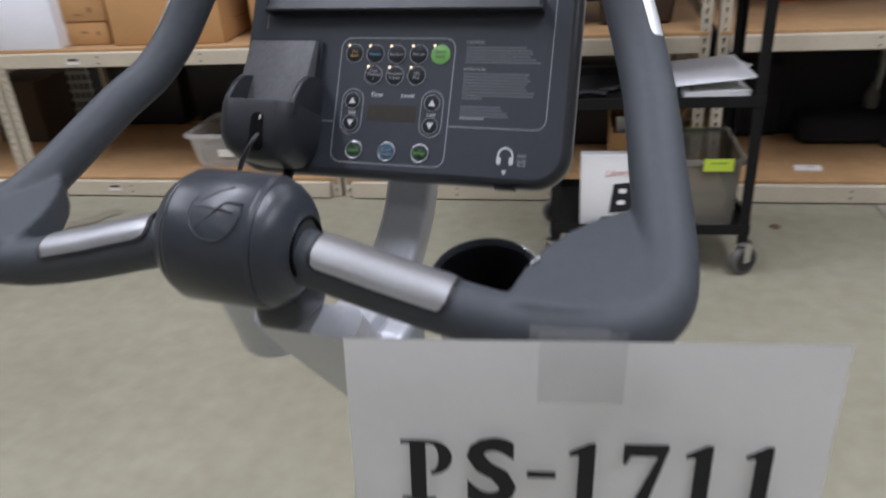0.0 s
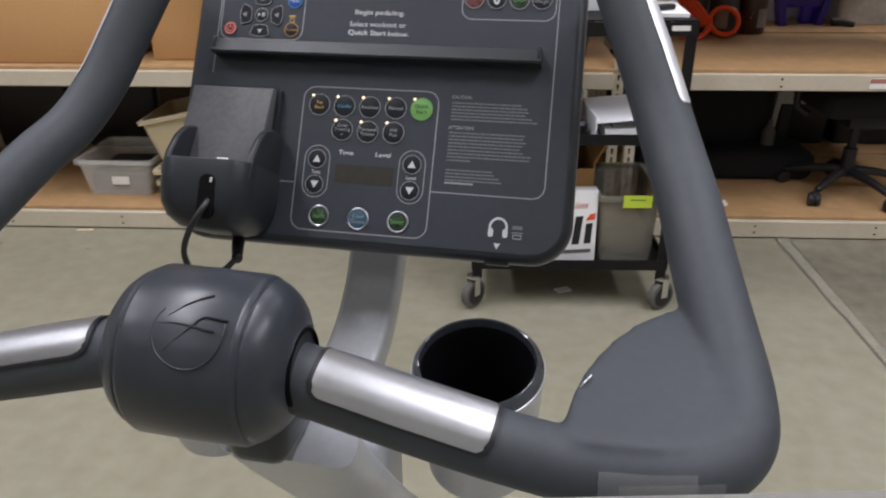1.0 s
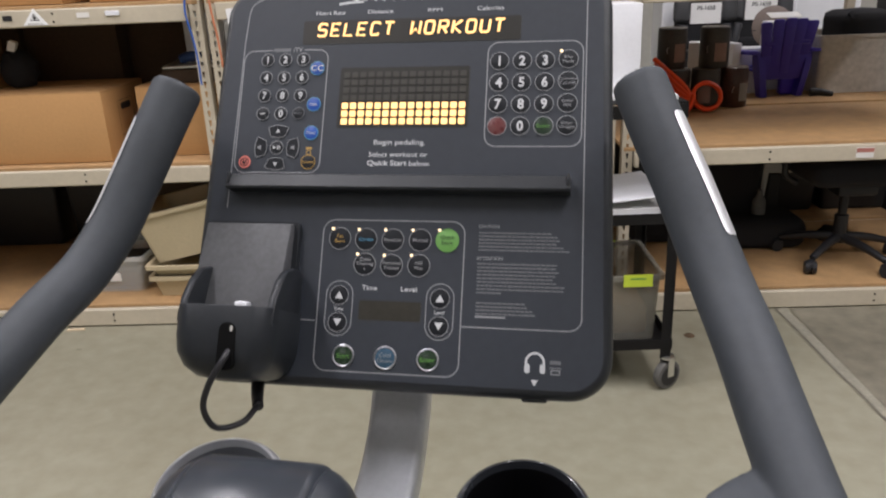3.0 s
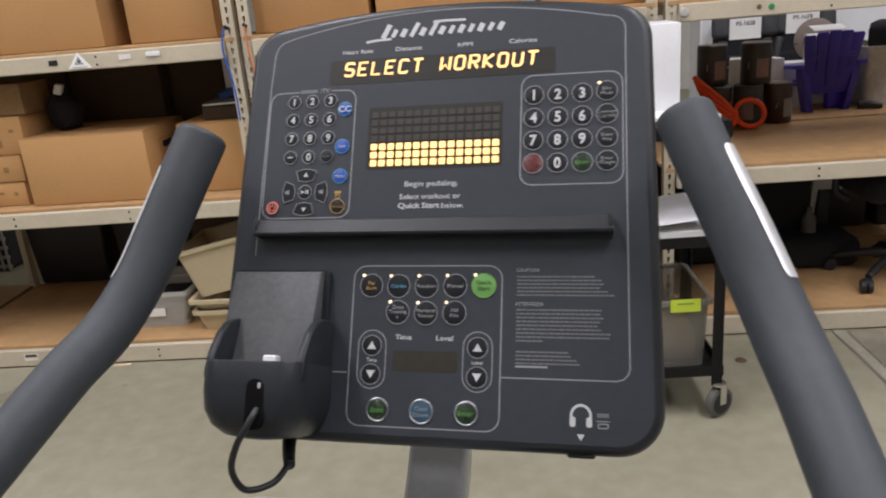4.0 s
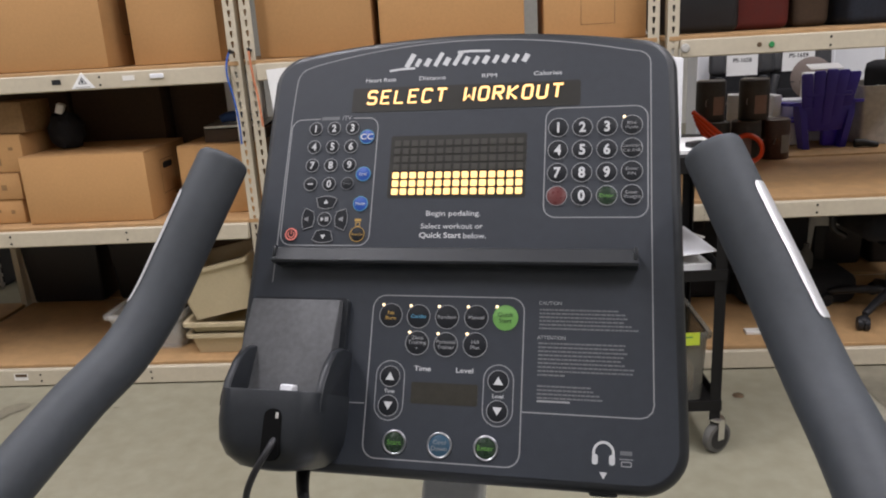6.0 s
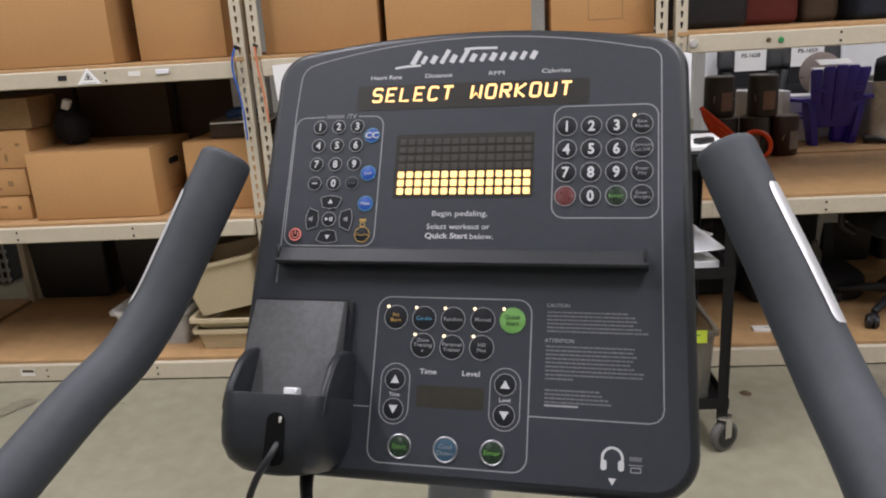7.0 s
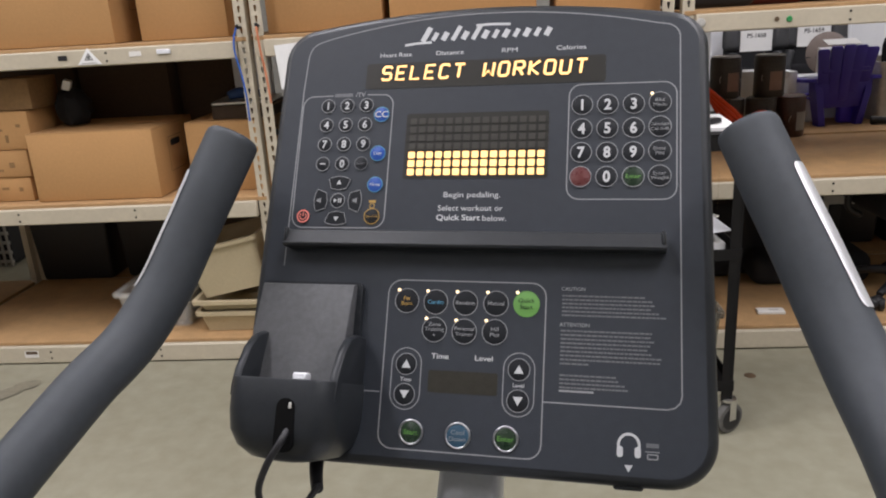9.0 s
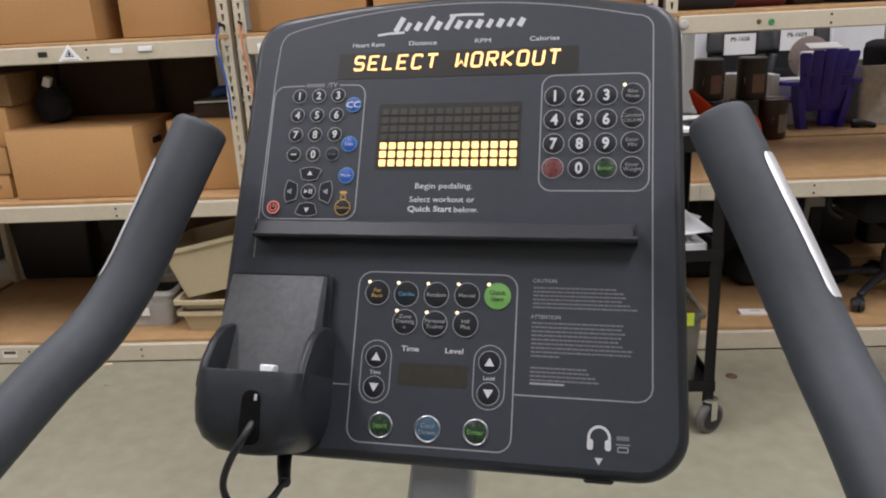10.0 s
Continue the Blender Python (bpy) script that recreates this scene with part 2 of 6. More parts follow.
def slab(outline, z0, z1, bm=None, bevel=0.0, seg=2):
    """An outline (x, y) made solid from z0 to z1, its front edge rounded."""
    bm = bm or bmesh.new()
    lo = [bm.verts.new((x, y, z0)) for x, y in outline]
    hi = [bm.verts.new((x, y, z1)) for x, y in outline]
    n = len(outline)
    for j in range(n):
        bm.faces.new((lo[j], lo[(j + 1) % n], hi[(j + 1) % n], hi[j]))
    bm.faces.new(lo[::-1])
    top = bm.faces.new(hi)
    if bevel > 0:
        bmesh.ops.bevel(bm, geom=list(top.edges), offset=bevel, segments=seg, affect="EDGES", profile=0.5)
    return bm


def round_rect(x0, y0, x1, y1, r, n=5):
    rs = r if isinstance(r, (tuple, list)) else (r,) * 4
    out = []
    for (cx, cy, a), k in zip(((x1, y1, 0), (x0, y1, 90), (x0, y0, 180), (x1, y0, 270)), rs):
        sx, sy = (-1 if cx == x1 else 1), (-1 if cy == y1 else 1)
        for i in range(n + 1):
            w = radians(a + 90 * i / n)
            out.append((cx + sx * k + k * math.cos(w), cy + sy * k + k * math.sin(w)))
    return out


def line_strip(pts, width, z, closed=True, bm=None):
    """A thin printed line, a flat ribbon along the points."""
    bm = bm or bmesh.new()
    p = [Vector((x, y, 0)) for x, y in pts]
    n = len(p)
    rows = []
    for i in range(n):
        a, b = (p[i - 1], p[(i + 1) % n]) if closed else (p[max(i - 1, 0)], p[min(i + 1, n - 1)])
        t = (b - a).normalized()
        s = Vector((-t.y, t.x, 0)) * width / 2
        rows.append((bm.verts.new(p[i] + s + Vector((0, 0, z))), bm.verts.new(p[i] - s + Vector((0, 0, z)))))
    for i in range(n if closed else n - 1):
        a, b = rows[i], rows[(i + 1) % n]
        bm.faces.new((a[0], b[0], b[1], a[1]))
    return bm


def flat(x0, y0, x1, y1, z, bm=None):
    bm = bm or bmesh.new()
    bm.faces.new([bm.verts.new((x, y, z)) for x, y in ((x0, y0), (x1, y0), (x1, y1), (x0, y1))])
    return bm


def text_mesh(words, size, bold=0.0, spacing=1.0, shear=0.0, stretch=1.0):
    """The words as a flat mesh, centred on the origin, with the built-in font; size is the capital height."""
    cu = bpy.data.curves.new("words", "FONT")
    cu.body, cu.align_x, cu.align_y = words, "CENTER", "CENTER"
    cu.size, cu.offset, cu.space_character, cu.shear = size / 0.70, bold * size, spacing, shear
    cu.resolution_u = 3
    ob = bpy.data.objects.new("words", cu)
    scene.collection.objects.link(ob)
    dg = bpy.context.evaluated_depsgraph_get()
    me = bpy.data.meshes.new_from_object(ob.evaluated_get(dg))
    bpy.data.objects.remove(ob)
    bpy.data.curves.remove(cu)
    bm = bmesh.new()
    bm.from_mesh(me)
    bpy.data.meshes.remove(me)
    xs, ys = [v.co.x for v in bm.verts], [v.co.y for v in bm.verts]
    cx, cy = (min(xs) + max(xs)) / 2, (min(ys) + max(ys)) / 2
    for v in bm.verts:
        v.co = Vector(((v.co.x - cx) * stretch, v.co.y - cy, 0))
    return bm


def moved(bm, m):
    bmesh.ops.transform(bm, matrix=m, verts=bm.verts)
    return bm


def fused(pieces, voxel, rounds):
    """Several overlapping solids melted into one moulding with soft joints."""
    me = bpy.data.meshes.new("pieces")
    whole = bmesh.new()
    for bm in pieces:
        bmesh.ops.recalc_face_normals(bm, faces=bm.faces)
        bm.to_mesh(me)
        bm.free()
        whole.from_mesh(me)
    whole.to_mesh(me)
    whole.free()
    ob = bpy.data.objects.new("pieces", me)
    scene.collection.objects.link(ob)
    rm = ob.modifiers.new("melt", "REMESH")
    rm.mode, rm.voxel_size = "VOXEL", voxel
    dg = bpy.context.evaluated_depsgraph_get()
    out = bpy.data.meshes.new_from_object(ob.evaluated_get(dg))
    bpy.data.objects.remove(ob)
    bm = bmesh.new()
    bm.from_mesh(out)
    bpy.data.meshes.remove(out)
    for i in range(rounds):
        bmesh.ops.smooth_vert(bm, verts=bm.verts, factor=0.5, use_axis_x=True, use_axis_y=True, use_axis_z=True)
    return bm


# ---- the hall ----
SH_A, SH_TH = 2.2531, math.atan(0.15823)
SHELF = pose(0, SH_A, 0, 0, 0, math.degrees(SH_TH))


def on_shelf(s, d, z, turn=0.0):
    """A pose in the racks' frame: s along them, d behind their front, z up."""
    return SHELF @ pose(s, d, z, 0, 0, turn)


solid("floor", box((0, 2, -0.05), (16, 16, 0.1)), CONCRETE, "smooth worn beige-grey concrete floor", "floor", kind="structure")
# two darker old slabs beyond a pale trowelled band, parted by a cross joint
def slab_sheet(name, corners, z, material, label, category="floor"):
    bm = bmesh.new()
    bm.faces.new([bm.verts.new((x, y, z)) for x, y in corners])
    return solid(name, bm, material, label, category, kind="structure")


slab_sheet("floor_patch", ((1.000, 2.38), (1.112, 1.665), (1.122, 1.590), (1.354, 1.640), (4.6, 2.45), (4.6, 2.9)), 0.004, CONCRETE_DARK, "darker stained concrete slab beyond the floor joint")
slab_sheet("floor_patch", ((1.130, 1.545), (1.165, 1.300), (1.190, 1.10), (1.30, 0.2), (5.0, 0.6), (4.7, 2.40), (1.356, 1.600)), 0.004, CONCRETE_DARK, "darker stained concrete slab beyond the floor joint")

STAIN = mat("damp_concrete_stain", (0.205, 0.188, 0.138), 0.55, var=0.22, scale=14, fine=60)
for mid, size, turn in (((-2.148, 1.695), (0.050, 0.042), 30), ((-2.188, 1.615), (0.075, 0.046), 55), ((-2.255, 1.545), (0.060, 0.044), 50), ((-1.734, 1.744), (0.012, 0.006), 10)):
    c, s = math.cos(radians(turn)), math.sin(radians(turn))
    ring = [(size[0] * math.cos(w) * (1 + 0.08 * math.sin(3 * w)), size[1] * math.sin(w) * (1 + 0.10 * math.cos(2 * w))) for w in [2 * math.pi * i / 24 for i in range(24)]]
    slab_sheet("floor_stain", [(mid[0] + x * c - y * s, mid[1] + x * s + y * c) for x, y in ring], 0.0042 + 0.0004 * turn / 55, STAIN, "dull damp stain on the concrete floor")


def floor_band(name, line, width, z, material, label):
    """A strip along a line on the floor, its edges slightly uneven."""
    wob = random.Random(7)
    pts = smooth_path([(x, y, 0) for x, y in line], 8)
    bm, rows = bmesh.new(), []
    for i, p in enumerate(pts):
        t = (pts[min(i + 1, len(pts) - 1)] - pts[max(i - 1, 0)]).normalized()
        n = Vector((-t.y, t.x, 0))
        rows.append([bm.verts.new(p + n * e * width / 2 * wob.uniform(0.8, 1.2) + Vector((0, 0, z))) for e in (-1, 1)])
    for a, b in zip(rows, rows[1:]):
        bm.faces.new((a[0], a[1], b[1], b[0]))
    return solid(name, bm, material, label, "joint", kind="structure")


MAIN_JOINT = ((0.944, 2.394), (1.019, 1.965), (1.084, 1.614), (1.129, 1.316), (1.152, 1.116), (1.235, 0.20))
floor_band("floor_joint", [(x + 0.026, y) for x, y in MAIN_JOINT], 0.040, 0.0022, JOINT, "pale filled joint between concrete floor slabs")
floor_band("floor_joint", ((1.12, 1.568), (1.354, 1.620), (3.2, 2.08)), 0.034, 0.0028, JOINT, "pale filled joint between concrete floor slabs")
floor_band("joint_groove", MAIN_JOINT, 0.008, 0.0036, GROOVE, "thin dark groove along the floor joint")
for name, c, s in (("wall_north", (0, 9.95, 2.3), (16, 0.1, 4.6)), ("wall_south", (0, -5.95, 2.3), (16, 0.1, 4.6)),
                   ("wall_east", (7.95, 2, 2.3), (0.1, 15.8, 4.6)), ("wall_west", (-7.95, 2, 2.3), (0.1, 15.8, 4.6))):
    solid(name, box(c, s), PAINT_WALL, "pale painted block wall of the hall", "wall", kind="structure")
solid("ceiling", box((0, 2, CEILING_Z + 0.05), (16, 16, 0.1)), CEIL, "white painted hall ceiling", "ceiling", kind="structure")


def ceiling_lamp(x, y, share=1.0):
    lamp = thing("ceiling_light", "long white fluorescent ceiling light with a diffuser", "lamp", pose(x, y, CEILING_Z), "ceiling lights")
    part("housing", box((0, 0, -0.04), (0.34, 1.3, 0.08), 0.01), CEIL, lamp)
    part("diffuser", box((0, 0, -0.086), (0.28, 1.24, 0.012), 0.004), LENS, lamp)
    la = bpy.data.lights.new("tube_light", "AREA")
    la.shape, la.size, la.size_y, la.energy, la.color = "RECTANGLE", 0.28, 1.24, TUBE_WATTS * share, (1.0, 0.97, 0.99)
    ob = new("tube_light", la)
    ob.parent = lamp
    ob.matrix_basis = pose(0, 0, -0.10)


for x in (-4.4, -1.5, 1.4, 4.3):
    for y, share in ((-3.6, 0.15), (-0.9, 1.20), (0.7, 1.30), (6.5, 0.5 if x > 0 else 0.1)):
        ceiling_lamp(x, y, share)
for x in (1.5, 3.6):
    ceiling_lamp(x, 3.95, 0.65)


# ---- pallet racks ----
DEPTH = 0.80
LEVELS = ((0.005, 0.078), (0.602, 0.664), (1.194, 1.255))
BOARD_T = 0.016


def rack_post(parent, x, y, face, height):
    """A slotted angle post: the slotted face looks forward, a plain flange runs back."""
    bm = bmesh.new()
    w, t = 0.040, 0.003
    for e in (-1, 1):
        box((x + e * 0.0125, y, height / 2), (0.015, t, height), 0, bm)
    z = 0.012
    while z < height - 0.02:
        box((x, y, z), (0.0102, t, 0.014), 0, bm)
        for e in (-1, 1):
            box((x + e * 0.0042, y, z + 0.0115), (0.0020, t, 0.010), 0, bm)
        z += 0.036
    box((x + face * (w / 2 - t / 2), y + 0.022, height / 2), (t, 0.042, height), 0, bm)
    return part("post", bm, BEAM, parent, "slotted beige steel post", smooth=False)


def ribbon_angle(height, w=0.042, thick=0.003):
    """A plain rear post: two flanges that meet at the outer back corner."""
    bm = box((0, 0, height / 2), (w, thick, height))
    box((-w / 2 + thick / 2, -w / 2, height / 2), (thick, w - thick, height), 0, bm)
    return bm


def rack(s0, s1, d0, height, levels, rivets=(), deep=DEPTH, own_front=True):
    r = thing("storage_rack", "beige steel storage rack with particle board decks", "shelf", on_shelf((s0 + s1) / 2, d0, 0), "storage racks")
    h = (s1 - s0) / 2
    for x, f in ((-h + 0.02, -1), (h - 0.02, 1)):
        if own_front:
            rack_post(r, x, 0.006, f, height)
        part("post", moved(ribbon_angle(height), pose(x, deep - 0.006, 0, 0, 0, 0 if f < 0 else 90)), BEAM, r, "plain beige steel angle post", smooth=False)
    for z0, z1 in levels:
        for y in (-0.012, deep - 0.012):
            b = box((0, y, (z0 + z1) / 2), (2 * h - 0.084 if y < 0 else 2 * h - 0.084, 0.024, z1 - z0), 0.004)
            beam = part("beam", b, BEAM, r, "beige enamelled steel beam")
            if y < 0:
                for x in rivets:
                    for dz in (0.014, -0.014):
                        part("rivet", lathe([(0.0045, 0.0), (0.004, 0.002), (0.002, 0.003)], 8, m=pose(x, y - 0.0120, (z0 + z1) / 2 + dz, 90), closed=True), INK, beam)
        part("deck_board", box((0, deep / 2, z1 + BOARD_T / 2 - 0.004), (2 * h - 0.012, deep - 0.006, BOARD_T), 0.002), BOARD, r, "particle board deck")
    return r


RACK_H = 2.05
UPPER = LEVELS + ((1.90, 1.96),)
rack(-2.735, -1.212, 0.0, RACK_H, UPPER, rivets=(-0.237, 0.237))
rack(-1.192, 0.292, 0.0, RACK_H, UPPER, rivets=(-0.237, 0.237))
rack(0.320, 1.885, 0.0, RACK_H, UPPER, rivets=(-0.237, 0.237))
rack(0.320, 1.885, 0.84, 1.25, LEVELS[:2], rivets=(-0.237, 0.237), own_front=False)
rack(-2.735, -1.212, 0.84, 1.25, LEVELS[:1], rivets=(-0.237, 0.237), own_front=False)
rack(-4.28, -2.755, 0.0, RACK_H, UPPER, rivets=(-0.237, 0.237))
# ---- the exercise bike ----
TILT_BACK, FACE_Z = 29.86, 1.1834
UC = 0.0235
bike = thing("exercise_bike", "grey upright exercise bike with a charcoal console and rubber handlebars", "exercise bike", pose(0, 0, 0))
CONSOLE = Matrix.Translation((0, 0, FACE_Z)) @ pose(0, 0, 0, 90 - TILT_BACK)


def console_outline(grow=0.0, n=10):
    """The face: slightly wider below, rounded corners and an arched top."""
    half_top, half_bot, side_top, crown, bottom = 0.1640 + grow, 0.1690 + grow, 0.1520 + grow, 0.0128, -0.1865 - grow
    out = []
    rb, rc = 0.030 + grow, 0.026 + grow
    for i in range(n + 1):
        w = radians(90 * i / n)
        out.append((half_bot - rb + rb * math.sin(w), bottom + rb - rb * math.cos(w)))
    for i in range(n + 1):
        w = radians(78 * i / n)
        out.append((half_top - rc + rc * math.cos(w), side_top - rc + rc * math.sin(w)))
    xe, ye = out[-1]
    for i in range(1, 2 * n):
        x = xe - 2 * xe * i / (2 * n)
        out.append((x, ye + crown * (1 - (x / xe) ** 2)))
    for i in range(n + 1):
        w = radians(102 + 78 * i / n)
        out.append((-half_top + rc + rc * math.cos(w), side_top - rc + rc * math.sin(w)))
    for i in range(n + 1):
        w = radians(90 * i / n)
        out.append((-half_bot + rb - rb * math.cos(w), bottom + rb - rb * math.sin(w)))
    return [(x + UC, y) for x, y in out]


def shell(rings_of, bm=None):
    """Skins a row of outlines, each (outline, w), and closes both ends."""
    bm = bm or bmesh.new()
    rings = [[bm.verts.new((x, y, w)) for x, y in o] for o, w in rings_of]
    for a, b in zip(rings, rings[1:]):
        for j in range(len(a)):
            k = (j + 1) % len(a)
            bm.faces.new((a[j], b[j], b[k], a[k]))
    bm.faces.new(rings[0])
    bm.faces.new(rings[-1][::-1])
    return bm


console = part("console", shell([(console_outline(g), w) for g, w in ((-0.0045, 0.0), (-0.002, -0.0003), (0.001, -0.0022), (0.0030, -0.006), (0.0034, -0.0105), (0.0010, -0.0115))]),
               SHELL, bike, "charcoal plastic display console with printed keys", m=CONSOLE)
part("overlay", slab(console_outline(-0.0042), -0.0004, 0.0003), FACE, console, "charcoal printed overlay film", smooth=False)
part("rear_housing", shell([(console_outline(g), w) for g, w in ((0.0012, -0.0116), (0.0034, -0.0120), (0.0036, -0.017), (0.001, -0.024), (-0.012, -0.034), (-0.05, -0.058))]),
     mat("grey_moulded_housing", (0.20, 0.205, 0.21), 0.45, var=0.06, scale=20), console, "grey plastic back shell")
W1, W2, W3 = 0.0005, 0.0011, 0.0016


def words(t, u, v, size, material=PRINTG, name="print", z=W1, width=0.0, **kw):
    bm = text_mesh(t, size, **kw)
    if width:
        xs = [q.co.x for q in bm.verts]
        for q in bm.verts:
            q.co.x *= width / (max(xs) - min(xs))
    return part(name, moved(bm, pose(u, v, z)), material, console, smooth=False)


def outline(pts, name="printed_outline", width=0.0008, material=PRINTG, closed=True):
    return part(name, line_strip(pts, width, W1, closed), material, console, smooth=False)


def disc(r, z0, z1, u, v, bevel=0.0, seg=26):
    return slab([(u + r * math.cos(2 * math.pi * i / seg), v + r * math.sin(2 * math.pi * i / seg)) for i in range(seg)], z0, z1, bevel=bevel)


def ring_bm(u, v, r, width, z, seg=28):
    return line_strip([(u + r * math.cos(2 * math.pi * i / seg), v + r * math.sin(2 * math.pi * i / seg)) for i in range(seg)], width, z)


def key(u, v, r, body=KEYB, ring=PRINTG, lines=(), size=0.006, ink=PRINTW, bold=0.0, chrome=False, led=False, stretch=1.12):
    k = part("key", disc(r, 0.0, W2, u, v, 0.0005), body, console, "round membrane key")
    if chrome:
        part("bezel", sweep([(u + (r + 0.0004) * math.cos(2 * math.pi * i / 26), v + (r + 0.0004) * math.sin(2 * math.pi * i / 26), 0.0006) for i in range(27)], 0.0009, 8, round_ends=False), CHROME, console, "bright key bezel")
    else:
        part("key_ring", ring_bm(u, v, r, 0.00055, W2 + 0.0003), ring, console, smooth=False)
    n = len(lines)
    for i, t in enumerate(lines):
        words(t, u, v + ((n - 1) / 2 - i) * size * 1.45, size, ink, "key_legend", z=W3, bold=bold, stretch=stretch)
    if led:
        part("indicator", disc(0.0012, 0.0, W3, u - r * 0.72, v + r * 0.88, 0.0003, 10), LEDDOT, console, "lit indicator lamp")
    return k


# printed frame lines: the upper field runs round the head of the panel
top = [(-0.1239, -0.0455), (-0.1225, 0.10), (-0.1210, 0.128)]
top += [(-0.1205 + 0.012 * (1 - math.cos(radians(a))), 0.1285 + 0.0125 * math.sin(radians(a))) for a in (20, 40, 60, 80)]
top += [(UC + (x - UC), 0.1405 + 0.0185 * (1 - ((x - UC - 0.003) / 0.140) ** 2)) for x in [-0.104 + 0.258 * i / 24 for i in range(25)]]
top += [(0.1590 + 0.0115 * math.sin(radians(a)), 0.1322 + 0.0105 * math.cos(radians(a))) for a in (20, 45, 70, 90)]
top += [(0.1707, 0.0139), (0.1718, -0.125)]
top += [(0.1625 + 0.0095 * math.cos(radians(a)), -0.128 - 0.0095 * math.sin(radians(a))) for a in (0, 30, 60, 90)]
top += [(0.0800, -0.1373)]
outline(top, closed=False, width=0.0009)
outline([(-0.0388, -0.137), (-0.055, -0.137)], closed=False, width=0.0009)
outline(round_rect(-0.0374, -0.1763, 0.0795, -0.0545, 0.010), width=0.0009)
outline(round_rect(0.0912, 0.0078, 0.1682, 0.0965, 0.009), width=0.0009)
# the left field is open where its title stands
lf = round_rect(-0.1215, -0.0150, -0.0458, 0.0938, 0.009)
k0 = max(range(len(lf)), key=lambda i: (lf[i][1] > 0.0937) * (lf[i][0] + 1))
ordered = [p for p in lf[k0 + 1:] + lf[:k0 + 1]]
outline([(-0.0965, 0.0938)] + [p for p in ordered if not (p[1] > 0.0937 and p[0] > -0.113 and p[0] < -0.054)] + [(-0.0675, 0.0938)], closed=False, width=0.0009)

# maker's mark as a plain row of slanted strokes between two bars
u0, v0 = 0.0250, 0.1422


def mark(pts, width):
    part("emblem_stroke", line_strip([(u0 + x + 0.50 * y, v0 + y) for x, y in pts], width, W1, False), PRINTW, console, "plain white slanted stroke", smooth=False)


for k in range(13):
    lo, hi = (-0.0048, 0.0070) if k in (0, 3, 5) else (-0.0044, 0.0022)
    mark([(-0.0480 + 0.0081 * k, lo), (-0.0480 + 0.0081 * k, (lo + hi) / 2), (-0.0480 + 0.0081 * k, hi)], 0.0036 if k % 2 else 0.0044)
mark([(-0.0610, -0.0074), (-0.0520, -0.0062), (-0.0400, -0.0058)], 0.0020)
mark([(-0.0110, 0.0068), (0.0000, 0.0072), (0.0160, 0.0066)], 0.0021)
for t, u, wd in (("Heart Rate", -0.0466, 0.0262), ("Distance", -0.0025, 0.0222), ("RPM", 0.0447, 0.0122), ("Calories", 0.0916, 0.0222)):
    words(t, u, 0.1270, 0.0035, PRINTW, bold=0.0 if t == "RPM" else 0.012, width=wd)
words("Begin pedaling.", 0.0213, 0.0107, 0.0042, PRINTW, bold=0.006, width=0.0432)
words("Select workout or", 0.0206, 0.0010, 0.0042, PRINTW, bold=0.006, width=0.0492)
words("Quick Start", 0.0118, -0.0067, 0.0042, PRINTW, bold=0.03, width=0.0335)
words("below.", 0.0392, -0.0067, 0.0042, PRINTW, bold=0.006, width=0.0178)
words("/TV", -0.0735, 0.0941, 0.0038, bold=0.015)
part("print", flat(-0.0955, 0.0925, -0.0800, 0.0955, W1), PRINTD, console, smooth=False)
words("Time", 0.0048, -0.1094, 0.0037, PRINTW, bold=0.015, width=0.0128)
words("Level", 0.0369, -0.1096, 0.0037, PRINTW, bold=0.015, width=0.0128)

# displays
part("text_display", slab(round_rect(-0.0700, 0.0985, 0.1175, 0.1200, 0.002), 0.0, W1), WINDOW, console, "smoked text display")
part("matrix_display", slab(round_rect(-0.0335, 0.0240, 0.0770, 0.0768, 0.002), 0.0, W1), WINDOW, console, "smoked dot matrix display")
part("level_display", slab(round_rect(-0.0030, -0.1352, 0.0475, -0.1195, 0.0015), 0.0, W1), mat("smoked_brown_window", (0.030, 0.0278, 0.0215), 0.45, var=0.2, scale=150, spec=0.3), console, "unlit level display")
for i in range(15):
    for j in range(3):
        u, v = -0.0276 + 0.00710 * i, 0.0293 + 0.0068 * j
        part("led", slab(round_rect(u - 0.00255, v - 0.00255, u + 0.00255, v + 0.00255, 0.0007, 2), W1, W2), LED, console, smooth=False)
bm = bmesh.new()
for i in range(15):
    for j in range(3, 7):
        u, v = -0.0276 + 0.00710 * i, 0.0293 + 0.0068 * j
        flat(u - 0.0025, v - 0.0025, u + 0.0025, v + 0.0025, W2, bm)
part("unlit_matrix", bm, LEDOFF, console, "dim unlit dots", smooth=False, kind="stuff")
